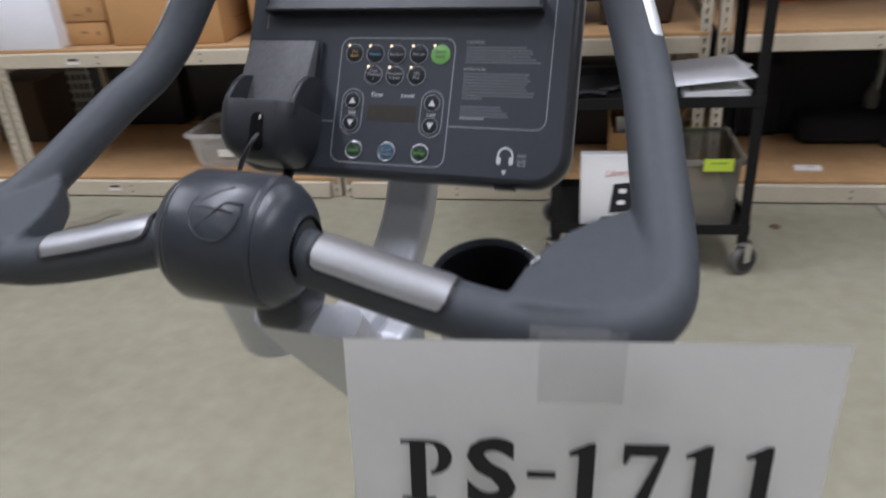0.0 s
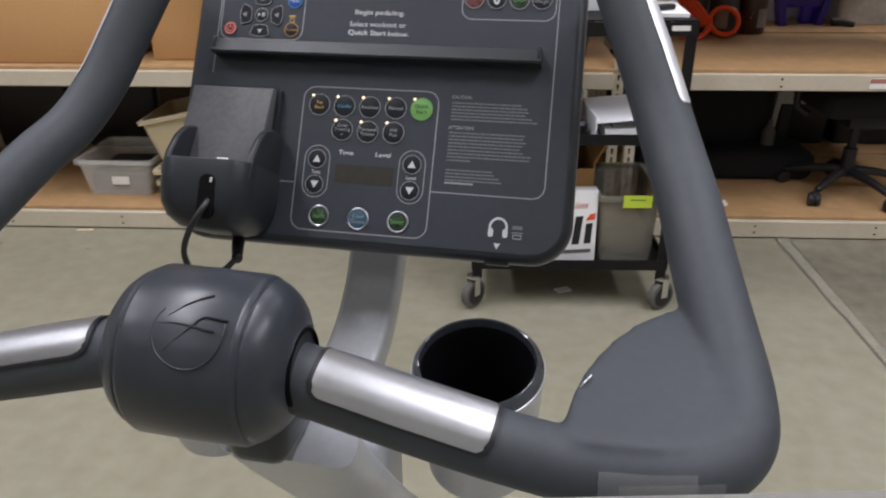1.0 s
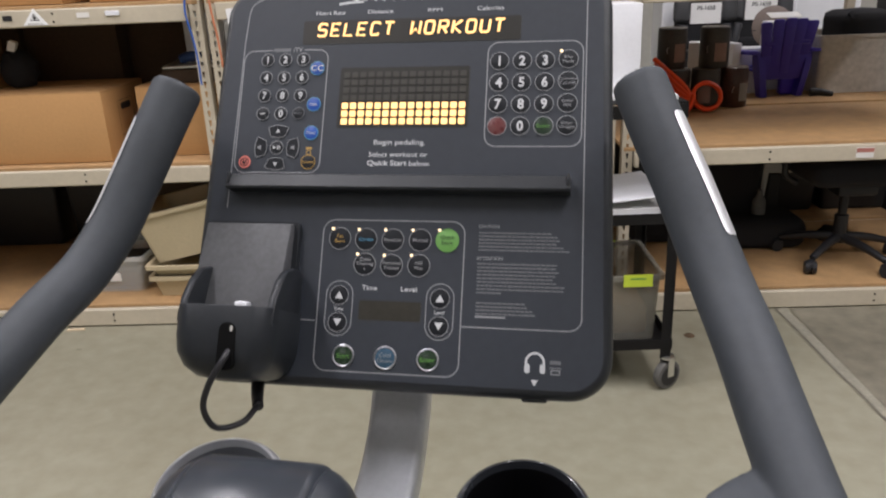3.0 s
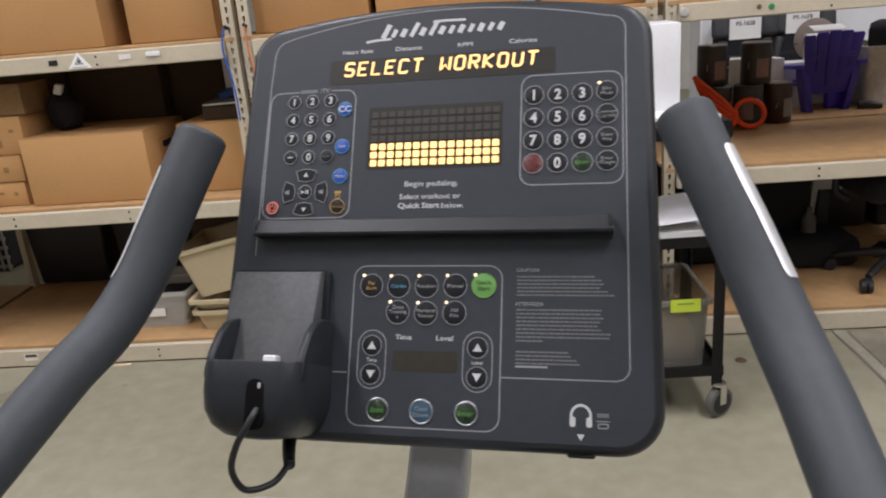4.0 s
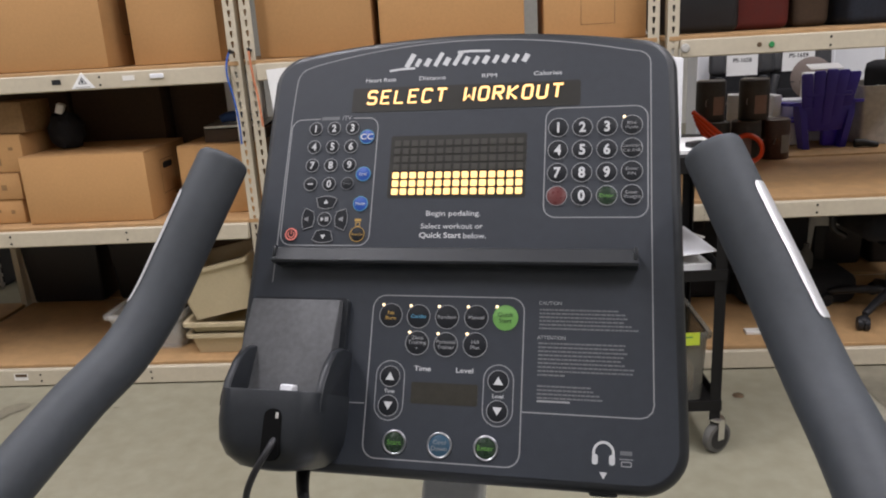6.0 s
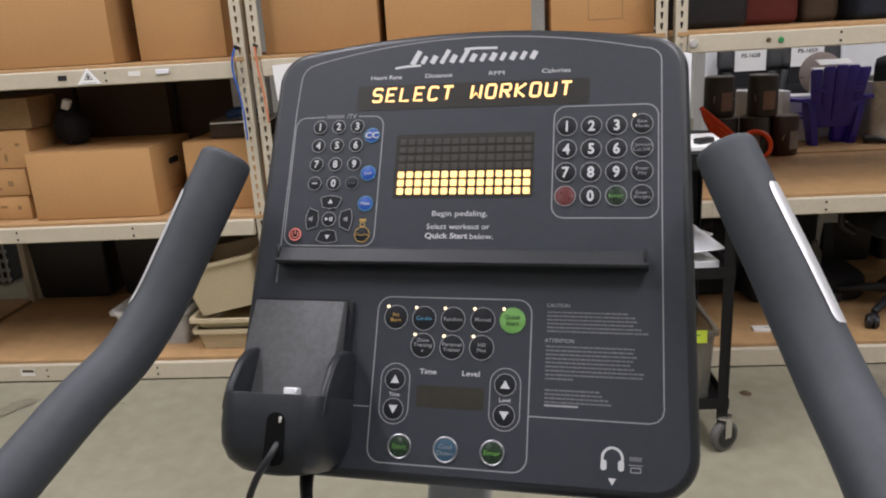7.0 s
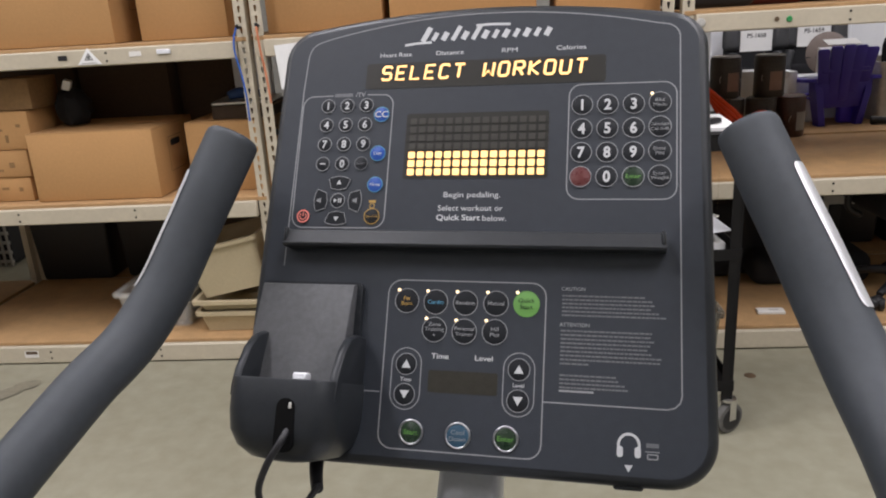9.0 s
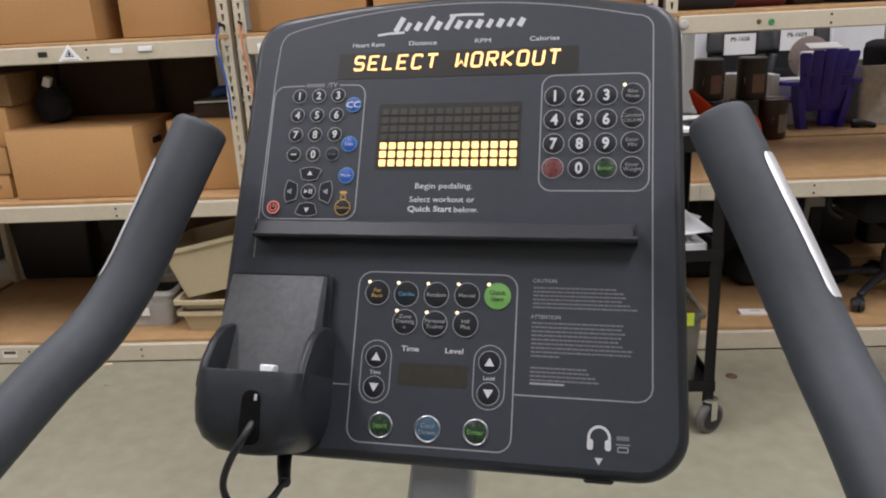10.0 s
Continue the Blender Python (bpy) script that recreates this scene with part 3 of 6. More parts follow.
GLYPHS = {
    "S": [[(1, 0.86), (0.85, 1), (0.15, 1), (0, 0.86), (0, 0.62), (0.15, 0.5), (0.85, 0.5), (1, 0.38), (1, 0.14), (0.85, 0), (0.15, 0), (0, 0.14)]],
    "E": [[(1, 1), (0, 1), (0, 0), (1, 0)], [(0, 0.5), (0.8, 0.5)]],
    "L": [[(0, 1), (0, 0), (1, 0)]],
    "C": [[(1, 0.85), (0.85, 1), (0.15, 1), (0, 0.85), (0, 0.15), (0.15, 0), (0.85, 0), (1, 0.15)]],
    "T": [[(-0.05, 1), (1.05, 1)], [(0.5, 1), (0.5, 0)]],
    "W": [[(0, 1), (0, 0), (0.5, 0.42), (1, 0), (1, 1)]],
    "O": [[(0.15, 0), (0.85, 0), (1, 0.15), (1, 0.85), (0.85, 1), (0.15, 1), (0, 0.85), (0, 0.15), (0.15, 0)]],
    "R": [[(0, 0), (0, 1), (0.85, 1), (1, 0.88), (1, 0.62), (0.85, 0.5), (0, 0.5)], [(0.45, 0.5), (1, 0)]],
    "K": [[(0, 1), (0, 0)], [(1, 1), (0.05, 0.5), (1, 0)]],
    "U": [[(0, 1), (0, 0.15), (0.15, 0), (0.85, 0), (1, 0.15), (1, 1)]],
}
for i, ch in enumerate("SELECT WORKOUT"):
    if ch == " ":
        continue
    bm = bmesh.new()
    for st in GLYPHS[ch]:
        line_strip([(-0.0567 + 0.01170 * i + 0.0070 * x + 0.0013 * y, 0.1057 + 0.0110 * y) for x, y in st], 0.0020, W2, False, bm)
    part("lit_letter", bm, LED, console, "lit amber letter " + ch, smooth=False)

# right key pad
for j, row in enumerate(("123", "456", "789")):
    for i, ch in enumerate(row):
        key(0.1010 + 0.0185 * i, 0.0799 - 0.01843 * j, 0.0076, lines=(ch,), size=0.0080, bold=0.045, stretch=0.90)
key(0.1010, 0.0246, 0.0077, KEYRED)
key(0.1195, 0.0246, 0.0076, lines=("0",), size=0.0080, bold=0.045, stretch=0.90)
key(0.1382, 0.0246, 0.0077, KEYDG, lines=("Enter",), size=0.0030, ink=TXGREEN)
for j, t in enumerate((("Bike", "Mode"), ("Constant", "Cal./HR"), ("Enter", "PIN"), ("Enter", "Weight"))):
    key(0.1565, 0.0806 - 0.01850 * j, 0.0078, lines=t, size=0.0026, ink=PRINTG, led=(j == 0))
# left key pad
for j, row in enumerate(("123", "456", "789", "-0")):
    for i, ch in enumerate(row):
        key(-0.0997 + 0.0161 * i, 0.0848 - 0.01613 * j, 0.0056, lines=("\u2013" if ch == "-" else ch,), size=0.0060, bold=0.04, stretch=0.92)
key(-0.0679, 0.0366, 0.0052, KEYB, PRINTD, ("Enter",), 0.0020, PRINTD)
key(-0.0544, 0.0767, 0.0060, KEYBLUE, TXBLUE, ("CC",), 0.0050, PRINTW, 0.02)
key(-0.0549, 0.0446, 0.0060, KEYBLUE, TXBLUE, ("Last",), 0.0025, PRINTW)
key(-0.0551, 0.0194, 0.0060, KEYBLUE, TXBLUE, ("Mute",), 0.0025, PRINTW)
key(-0.0557, -0.0059, 0.0060, KEYB, TXGOLD, ("Source",), 0.0022, TXGOLD)
part("print", flat(-0.0590, 0.0050, -0.0535, 0.0070, W1), TXGOLD, console, smooth=False)
outline(round_rect(-0.0580, 0.0008, -0.0545, 0.0040, 0.0006), width=0.0006, material=TXGOLD)
key(-0.1120, -0.0062, 0.0050, KEYB, KEYPINK, (), 0.004)
part("glyph", ring_bm(-0.1120, -0.0062, 0.0046, 0.0011, W3), KEYPINK, console, smooth=False)
part("glyph", line_strip([(-0.1120 + 0.0026 * math.sin(radians(a)), -0.0062 + 0.0026 * math.cos(radians(a))) for a in range(40, 321, 28)], 0.0008, W3, False), KEYPINK, console, smooth=False)
part("glyph", flat(-0.1124, -0.0062, -0.1116, -0.0028, W3), KEYPINK, console, smooth=False)


def tri(u, v, r, angle, z=W3, bm=None):
    bm = bm or bmesh.new()
    bm.faces.new([bm.verts.new((u + r * math.cos(radians(angle + a)), v + r * math.sin(radians(angle + a)), z)) for a in (0, 120, 240)])
    return bm


# round pad of four arrow keys and a middle key
PU, PV = -0.0845, 0.0065
for a in (90, 270, 0, 180):
    pts = []
    for w in range(-46, 47, 8):
        pts.append((0.0195 * math.cos(radians(w * 0.62)) * (1.0), 0.0195 * math.sin(radians(w * 0.62))))
    inner = [(0.0098, 0.0062), (0.0086, 0.0), (0.0098, -0.0062)]
    poly = [(PU + x * math.cos(radians(a)) - y * math.sin(radians(a)), PV + x * math.sin(radians(a)) + y * math.cos(radians(a))) for x, y in pts + inner]
    part("arrow_key", slab(poly, 0.0, W2), KEYB, console, "curved arrow key", smooth=False)
    part("key_ring", line_strip(poly, 0.00055, W2 + 0.0003), PRINTG, console, smooth=False)
part("glyph", tri(PU, PV + 0.0142, 0.0024, 90), PRINTW, console, smooth=False)
part("glyph", tri(PU, PV - 0.0142, 0.0024, 270), PRINTW, console, smooth=False)
for s in (-1, 1):
    bm = flat(PU + s * 0.0148 - 0.0022, PV - 0.0012, PU + s * 0.0148 - 0.0004, PV + 0.0012, W3)
    tri(PU + s * 0.0148 - 0.0003, PV, 0.0026, 180, W3, bm)
    part("glyph", bm, PRINTG, console, "speaker sign", smooth=False)
key(PU, PV, 0.0058)
bm = tri(PU - 0.0022, PV, 0.0019, 0)
flat(PU + 0.0006, PV - 0.0018, PU + 0.0015, PV + 0.0018, W3, bm)
flat(PU + 0.0022, PV - 0.0018, PU + 0.0031, PV + 0.0018, W3, bm)
part("glyph", bm, PRINTW, console, smooth=False)

# workout keys
for u, v, t, ink in ((-0.0226, -0.0700, ("Fat", "Burn"), TXGOLD), (-0.0007, -0.0703, ("Cardio",), TXBLUE), (0.0215, -0.0703, ("Random",), PRINTG), (0.0439, -0.0700, ("Manual",), PRINTG),
                     (-0.0005, -0.0905, ("Zone", "Training", "+"), PRINTG), (0.0217, -0.0910, ("Personal", "Trainer"), PRINTG), (0.0439, -0.0905, ("Hill", "Plus"), PRINTG)):
    key(u, v, 0.0090, lines=t, size=0.0027, ink=ink, led=True, bold=0.012)
key(0.0658, -0.0697, 0.0092, KEYGREEN, KEYGREEN, ("Quick", "Start"), 0.0030, KEYDG, led=True, bold=0.01)
for u, name in ((-0.0197, "Time"), (0.0624, "Level")):
    outline(round_rect(u - 0.0110, -0.1485, u + 0.0110, -0.1045, 0.0109, 8), width=0.0007)
    for v, a in ((-0.1162, 90), (-0.1378, 270)):
        key(u, v, 0.0077)
        part("glyph", tri(u, v - (0.0008 if a == 90 else -0.0008), 0.0040, a), PRINTW, console, smooth=False)
    words(name, u, -0.1271, 0.0028, PRINTW, bold=0.01)
key(-0.0130, -0.1640, 0.0079, KEYDG, chrome=True, lines=("Start",), size=0.0034, ink=TXGREEN)
key(0.0211, -0.1642, 0.0082, mat("deep_blue_key", (0.03, 0.075, 0.12), 0.3, var=0.08, scale=200), chrome=True, lines=("Cool", "Down"), size=0.0031, ink=PRINTG)
key(0.0551, -0.1641, 0.0079, KEYDG, chrome=True, lines=("Enter",), size=0.0034, ink=TXGREEN)

# caution block: headings can be read, the rest is bars
words("CAUTION", 0.0985, -0.0578, 0.0026, PRINTG, bold=0.01)
words("ATTENTION", 0.0998, -0.0832, 0.0026, PRINTG, bold=0.015)
rnd = random.Random(4)


def bars(u, v, n, step, lengths, height=0.00122):
    for i in range(n):
        x, bm = u, bmesh.new()
        while x < u + lengths[i % len(lengths)]:
            wl = rnd.uniform(0.0012, 0.0042)
            flat(x, v - step * i - height / 2, x + wl, v - step * i + height / 2, W1, bm)
            x += wl + 0.00042
        part("print_bar", bm, PRINTD, console, smooth=False)


bars(0.0908, -0.0628, 6, 0.00275, (0.056, 0.060, 0.062, 0.060, 0.066, 0.070))
bars(0.0905, -0.0875, 9, 0.00285, (0.062, 0.058, 0.062, 0.061, 0.059, 0.061, 0.066, 0.067, 0.018))
bars(0.0905, -0.1183, 4, 0.00278, (0.038, 0.040, 0.043, 0.046))
part("print_bar", flat(0.0905, -0.1297, 0.1140, -0.1283, W1), PRINTG, console, smooth=False)
# headphone sign
bm = line_strip([(0.1378 + 0.0068 * math.cos(radians(a)), -0.1620 + 0.0072 * math.sin(radians(a))) for a in range(-20, 201, 20)], 0.0018, W1, False)
for s in (-1, 1):
    slab(round_rect(0.1378 + s * 0.0058 - 0.0020, -0.1700, 0.1378 + s * 0.0058 + 0.0020, -0.1630, 0.0016, 3), 0, W2, bm)
tri(0.1378, -0.1765, 0.0031, 270, W1, bm)
part("headphone_sign", bm, PRINTW, console, smooth=False)
part("print_bar", flat(0.1490, -0.1628, 0.1572, -0.1600, W1), PRINTD, console, smooth=False)
outline([(0.1485, -0.1655), (0.1578, -0.1655)], closed=False, width=0.0006)
outline(round_rect(0.1500, -0.1702, 0.1565, -0.1672, 0.0006), width=0.0008)
part("jack_lip", box((0.1378, -0.1898, -0.012), (0.020, 0.004, 0.014), 0.0015), SHELL, console)

# reading ledge across the face
bm = bmesh.new()
prof = [(-0.0190, 0.0), (-0.0190, 0.0115), (-0.0200, 0.0130), (-0.0300, 0.0150), (-0.0318, 0.0140), (-0.0318, 0.0)]
ends = [[bm.verts.new((u, v, w)) for v, w in prof] for u in (-0.1205, 0.1610)]
for j in range(len(prof)):
    k = (j + 1) % len(prof)
    bm.faces.new((ends[0][j], ends[0][k], ends[1][k], ends[1][j]))
bm.faces.new(ends[0][::-1])
bm.faces.new(ends[1])
ledge = part("reading_ledge", bm, SHELL, console, "dark plastic ledge for a book", smooth=False)
for u in (-0.1185, 0.1590):
    part("ledge_stop", box((u, -0.0230, 0.0125), (0.0025, 0.010, 0.006), 0.0008), SHELL, console)
# pale line painted in for the highlight along the ledge's top edge
outline([(-0.118, -0.0182), (0.159, -0.0182)], name="ledge_line", closed=False, width=0.0009, material=PRINTD)

# ---- phone dock on the console ----
DC = -0.0830
dock = part("phone_dock", shell([(round_rect(-0.1365, -0.150, -0.0560, -0.0585, 0.004, 5), 0.0), (round_rect(-0.1365, -0.150, -0.0560, -0.0585, 0.004, 5), 0.006)][::-1]),
            DOCKP, bike, "black plastic phone dock with a grey back pad and a cable", m=CONSOLE)
bm = bmesh.new()
lo = [(-0.1345, -0.0605, 0.006), (-0.0595, -0.0605, 0.006), (-0.0595, -0.158, 0.010), (-0.1345, -0.158, 0.010)]
hi = [(-0.1335, -0.0610, 0.0125), (-0.0605, -0.0610, 0.0125), (-0.0605, -0.158, 0.036), (-0.1335, -0.158, 0.036)]
a, b = [bm.verts.new(p) for p in lo], [bm.verts.new(p) for p in hi]
for j in range(4):
    bm.faces.new((a[j], a[(j + 1) % 4], b[(j + 1) % 4], b[j]))
bm.faces.new(a[::-1])
bm.faces.new(b)
bmesh.ops.bevel(bm, geom=list(bm.edges), offset=0.0015, segments=2, affect="EDGES", profile=0.5)
part("back_pad", bm, DOCKG, dock, "scuffed grey rubber pad")
part("plug", box((DC - 0.001, -0.1305, 0.0380), (0.010, 0.0055, 0.010), 0.001), WHITEV, dock, "white dock plug")


def u_wall(v, inset, thick):
    """A U seen along v: two side walls and a bowed front, outer then inner line."""
    hw, front, r = 0.0450 - inset, 0.0680 - inset * 0.8, 0.020
    out = [(DC - hw, 0.004)]
    for i in range(7):
        w = radians(180 + 90 * i / 6)
        out.append((DC - hw + r + r * math.cos(w), front - r - r * math.sin(w)))
    for i in range(7):
        w = radians(270 + 90 * i / 6)
        out.append((DC + hw - r + r * math.cos(w), front - r - r * math.sin(w)))
    out.append((DC + hw, 0.004))
    return [(x if x < DC else x - 0.0115 * (x - DC) / hw, w) for x, w in out]


bm = bmesh.new()
levels = [(-0.1330, 0.0006), (-0.1345, 0.0), (-0.155, 0.0), (-0.168, 0.0015), (-0.178, 0.006), (-0.185, 0.014), (-0.1875, 0.024)]
outer = [[bm.verts.new((x, v, w)) for x, w in u_wall(v, ins, 0)] for v, ins in levels]
inner = [[bm.verts.new((x, v, w)) for x, w in u_wall(v, ins, 0)] for v, ins in ((-0.1330, 0.0050), (-0.165, 0.0065))]
for rows in (outer, inner[::-1]):
    for r, s in zip(rows, rows[1:]):
        for j in range(len(r) - 1):
            bm.faces.new((r[j], r[j + 1], s[j + 1], s[j]))
for j in range(len(outer[0]) - 1):
    bm.faces.new((outer[0][j], outer[0][j + 1], inner[0][j + 1], inner[0][j]))
bm.faces.new(outer[-1])
bm.faces.new(inner[-1])
pocket = part("pocket", bm, DOCKP, dock, "rounded black pocket of the dock")
for s in (-1, 1):
    x0 = DC + (-0.0405 if s < 0 else 0.0296)
    prof = [(0.004, -0.146), (0.058, -0.146)] + [(0.058, -0.139), (0.055, -0.127), (0.046, -0.112), (0.036, -0.1030), (0.023, -0.0990), (0.010, -0.0990), (0.004, -0.1010)]
    bm = bmesh.new()
    sides = [[bm.verts.new((x0 + dx, v, w)) for w, v in prof] for dx in (-0.0035, 0.0035)]
    n = len(prof)
    for j in range(n):
        bm.faces.new((sides[0][j], sides[0][(j + 1) % n], sides[1][(j + 1) % n], sides[1][j]))
    caps = [bm.faces.new(sides[0][::-1]), bm.faces.new(sides[1])]
    bmesh.ops.bevel(bm, geom=list({e for f in caps for e in f.edges}), offset=0.002, segments=2, affect="EDGES", profile=0.5)
    part("side_ear", bm, DOCKP, dock, "rounded side wing of the dock")
# solid plate, no opening; its black stands in for the slot's inner shade
bm = slab(round_rect((DC + 0.004) - 0.0075, -0.1800, (DC + 0.004) + 0.0055, -0.1455, 0.0060, 6), 0.0640, 0.0686)
part("cable_slot", bm, SLOTM, dock, "black plate for the shaded cable slot")
part("slot_plug", box(((DC + 0.004) + 0.0020, -0.1500, 0.0678), (0.0030, 0.0050, 0.0022), 0.0008), GREYT, dock, "white cable plug")
bm = sweep(smooth_path([((DC + 0.004) + 0.001, -0.1600, 0.060), ((DC + 0.004) + 0.000, -0.172, 0.0715), ((DC + 0.004) - 0.010, -0.190, 0.070), ((DC + 0.004) - 0.0175, -0.208, 0.060), ((DC + 0.004) - 0.0120, -0.222, 0.048),
                        ((DC + 0.004) + 0.001, -0.218, 0.032), ((DC + 0.004) + 0.0050, -0.206, 0.016)], 8), 0.0024, 10)
part("cable", bm, BLACKP, dock, "black looped cable")
bm = sweep(smooth_path([((DC + 0.004) - 0.0050, -0.184, -0.006), ((DC + 0.004) - 0.0045, -0.192, -0.003), ((DC + 0.004) - 0.0010, -0.200, 0.004), ((DC + 0.004) + 0.0050, -0.2065, 0.015)], 5), lambda s: 0.0058 - 0.0014 * s, 12)
part("cable_plug", bm, BLACKP, dock, "moulded right-angled plug")
# ---- handlebar, mast and cup holders ----
def mirrored(pts):
    """The other hand's side: the bar's plane of symmetry is turned a little against the console."""
    return [(2 * (0.01375 + 0.145 * (y + 0.33) - 0.159 * (z - 1.05)) - x, y, z) for x, y, z in pts]


GRIP_R = [(0.2079, -0.0222, 1.2435), (0.2225, -0.0454, 1.2110), (0.2375, -0.0670, 1.1790), (0.2510, -0.0910, 1.1475), (0.2625, -0.1210, 1.1210), (0.2705, -0.1560, 1.1035), (0.2780, -0.1930, 1.0830),
          (0.2868, -0.2340, 1.0600), (0.2930, -0.2750, 1.0430), (0.2895, -0.3065, 1.0350), (0.2690, -0.3270, 1.0310), (0.2380, -0.3325, 1.0300), (0.2050, -0.3340, 1.0310)]
CROSS_R = [(0.2050, -0.3340, 1.0310), (0.165, -0.3325, 1.0375), (0.125, -0.3315, 1.0465), (0.085, -0.3305, 1.0565), (0.056, -0.330, 1.0635), (0.040, -0.330, 1.0660)]


def patch(pts, r, facing, spread, lift=0.0012):
    """A thin plate curved round a tube, with rounded ends, looking the way of facing."""
    bm = bmesh.new()
    p = smooth_path(pts, 14)
    n, rows = len(p), []
    for i in range(n):
        t = (p[min(i + 1, n - 1)] - p[max(i - 1, 0)]).normalized()
        f = Vector(facing)
        f = (f - t * f.dot(t)).normalized()
        b = t.cross(f)
        e = min(i, n - 1 - i) / (0.08 * n)
        k = spread * (1.0 if e >= 1 else math.sqrt(max(0.0, 1 - (1 - e) ** 2)) * 0.38 + 0.62)
        rows.append([bm.verts.new(p[i] + (f * math.cos(radians(a)) + b * math.sin(radians(a))) * (r + lift * (1 if abs(j - 4) < 4 else 0.2))) for j, a in enumerate([k * (q / 4 - 1) for q in range(9)])])
    for a, b in zip(rows, rows[1:]):
        for j in range(8):
            bm.faces.new((a[j], a[j + 1], b[j + 1], b[j]))
    return bm


handlebar = part("handlebar", lathe([(0.0150, -0.038), (0.0165, -0.036), (0.0165, 0.036), (0.0150, 0.038)], 24, m=pose(0.0110, -0.330, 1.0650, 0, 90, 0), closed=True), HUBM, bike, "dark rubber-covered multi-grip handlebar")
for side in (1, -1):
    pick = (lambda q: q) if side == 1 else mirrored
    grip = sweep(smooth_path(pick(GRIP_R), 7), lambda s, k=(0.0 if side == 1 else 0.0014): 0.0199 + 0.0004 * s - 0.0022 * min(1, max(0, (s - 0.86) / 0.14)) - k * math.sin(math.pi * min(1, s * 1.15)), 28, flat_ends=True)
    bar = sweep(smooth_path(pick(CROSS_R), 6), lambda s: 0.0184 + 0.0006 * s, 28, round_ends=False)
    # flat wing between grip and cross bar
    edge = [(0.208, -0.339), (0.2055, -0.330), (0.2070, -0.312), (0.2120, -0.292), (0.221, -0.271), (0.2345, -0.250), (0.2515, -0.2325), (0.2685, -0.2235), (0.283, -0.2205), (0.292, -0.242), (0.297, -0.280), (0.294, -0.308), (0.281, -0.326), (0.255, -0.337), (0.226, -0.340)]
    edge = [(p.x, p.y) for p in smooth_path([(x, y, 0) for x, y in edge + edge[:1]], 4)][:-1]
    if side == -1:
        edge = [(0.028 - x, y) for x, y in edge][::-1]
    pad = slab(edge, 1.026, 1.0558, bevel=0.0060, seg=3)
    for v in pad.verts:
        v.co.z += (v.co.y + 0.30) * 0.12
    melted = fused([grip, bar, pad], 0.0019, 9)
    skin = BVHTree.FromBMesh(melted)
    part("grip", melted, GRIP, handlebar, "dark grey rubber grip with a flat elbow pad")
    near = 0.0800 if side == 1 else 0.0610
    plate_line = [(0.1685, -0.3326, 1.0367), (0.150, -0.3321, 1.0408), (0.125, -0.3315, 1.0465), (0.100, -0.3309, 1.0528), (near, -0.3304, 1.0577 + (0.08 - near) * 0.25)]
    rim_line = [(0.1710, -0.3327, 1.0362)] + plate_line[1:-1] + [(near - 0.0025, -0.3303, 1.0583 + (0.08 - near) * 0.25)]
    part("sensor_plate", patch(pick(plate_line), 0.0197, (0, -0.26, 0.96) if side == 1 else (0, -0.16, 0.98), 54 if side == 1 else 50, 0.0008), STEEL, handlebar, "brushed steel pulse sensor plate")
    part("sensor_rim", patch(pick(rim_line), 0.0196, (0, -0.26, 0.96) if side == 1 else (0, -0.16, 0.98), 59 if side == 1 else 55, 0.0004), BLACKP, handlebar, "black rim of the sensor plate")
    strip = patch([tuple(q) for q in smooth_path(pick(GRIP_R), 7)[6:23:4]], 0.0199, (0.76, -0.60, 0.23) if side == 1 else (-0.74, -0.62, 0.23), 18)
    for v in strip.verts:
        at, nor = skin.find_nearest(v.co)[:2]
        v.co = at + nor * 0.0007
    part("grip_sensor", strip, GRIPSTEEL, handlebar, "steel pulse sensor strip")

# hub cover
HX, HY, HZ = 0.0225, -0.330, 1.0690
half = [(0.0185, 0.0492), (0.0208, 0.0490), (0.0216, 0.0480), (0.0262, 0.0466), (0.0318, 0.0438), (0.0366, 0.0400), (0.0402, 0.0354), (0.0418, 0.0322), (0.0415, 0.0308), (0.0434, 0.0292), (0.0443, 0.0272), (0.0446, 0.0)]
prof = [(r, -z) for r, z in half] + [(r, z) for r, z in half[-2::-1]]
hub = part("hub_cover", lathe(prof, 64, m=pose(HX, HY, HZ, 0, 92, 1.5), closed=True), HUBM, bike, "satin black handlebar hub cover with an embossed round emblem")
# black rings stand in for the shade in the gaps beside the hub
for e in (-1, 1):
    part("hub_gap", lathe([(0.0196, 0.0), (0.0212, 0.0), (0.0212, 0.0034), (0.0196, 0.0034)], 32, m=pose(HX + e * 0.0488, HY, HZ - 0.002 - e * 0.0010, 0, 90, 0) @ pose(0, 0, -0.0017)), SLOTM, hub, "dark joint ring")
bm = bmesh.new()


def on_hub(x, a, lift=0.0002):
    r = 0.0445 + lift
    return (HX + x, HY - r * math.cos(a), HZ + r * math.sin(a))


A0, EX = radians(47), 0.0075
ring = [on_hub(EX + 0.0180 * math.cos(radians(w)), A0 + 0.0180 * math.sin(radians(w)) / 0.0445) for w in range(-215, 21, 8)]
sweep(ring, 0.0005, 6, bm)
for line in ([(-0.0120, 0.0068), (-0.003, 0.0150), (0.006, 0.0205)], [(-0.0210, 0.0020), (-0.006, 0.0030), (0.0125, 0.0010)], [(-0.0105, -0.0097), (0.0005, 0.002), (0.006, 0.0075), (0.018, 0.0070)]):
    sweep(smooth_path([on_hub(EX + x, A0 + y / 0.0445, -0.0002) for x, y in line], 6), 0.0007, 6, bm)
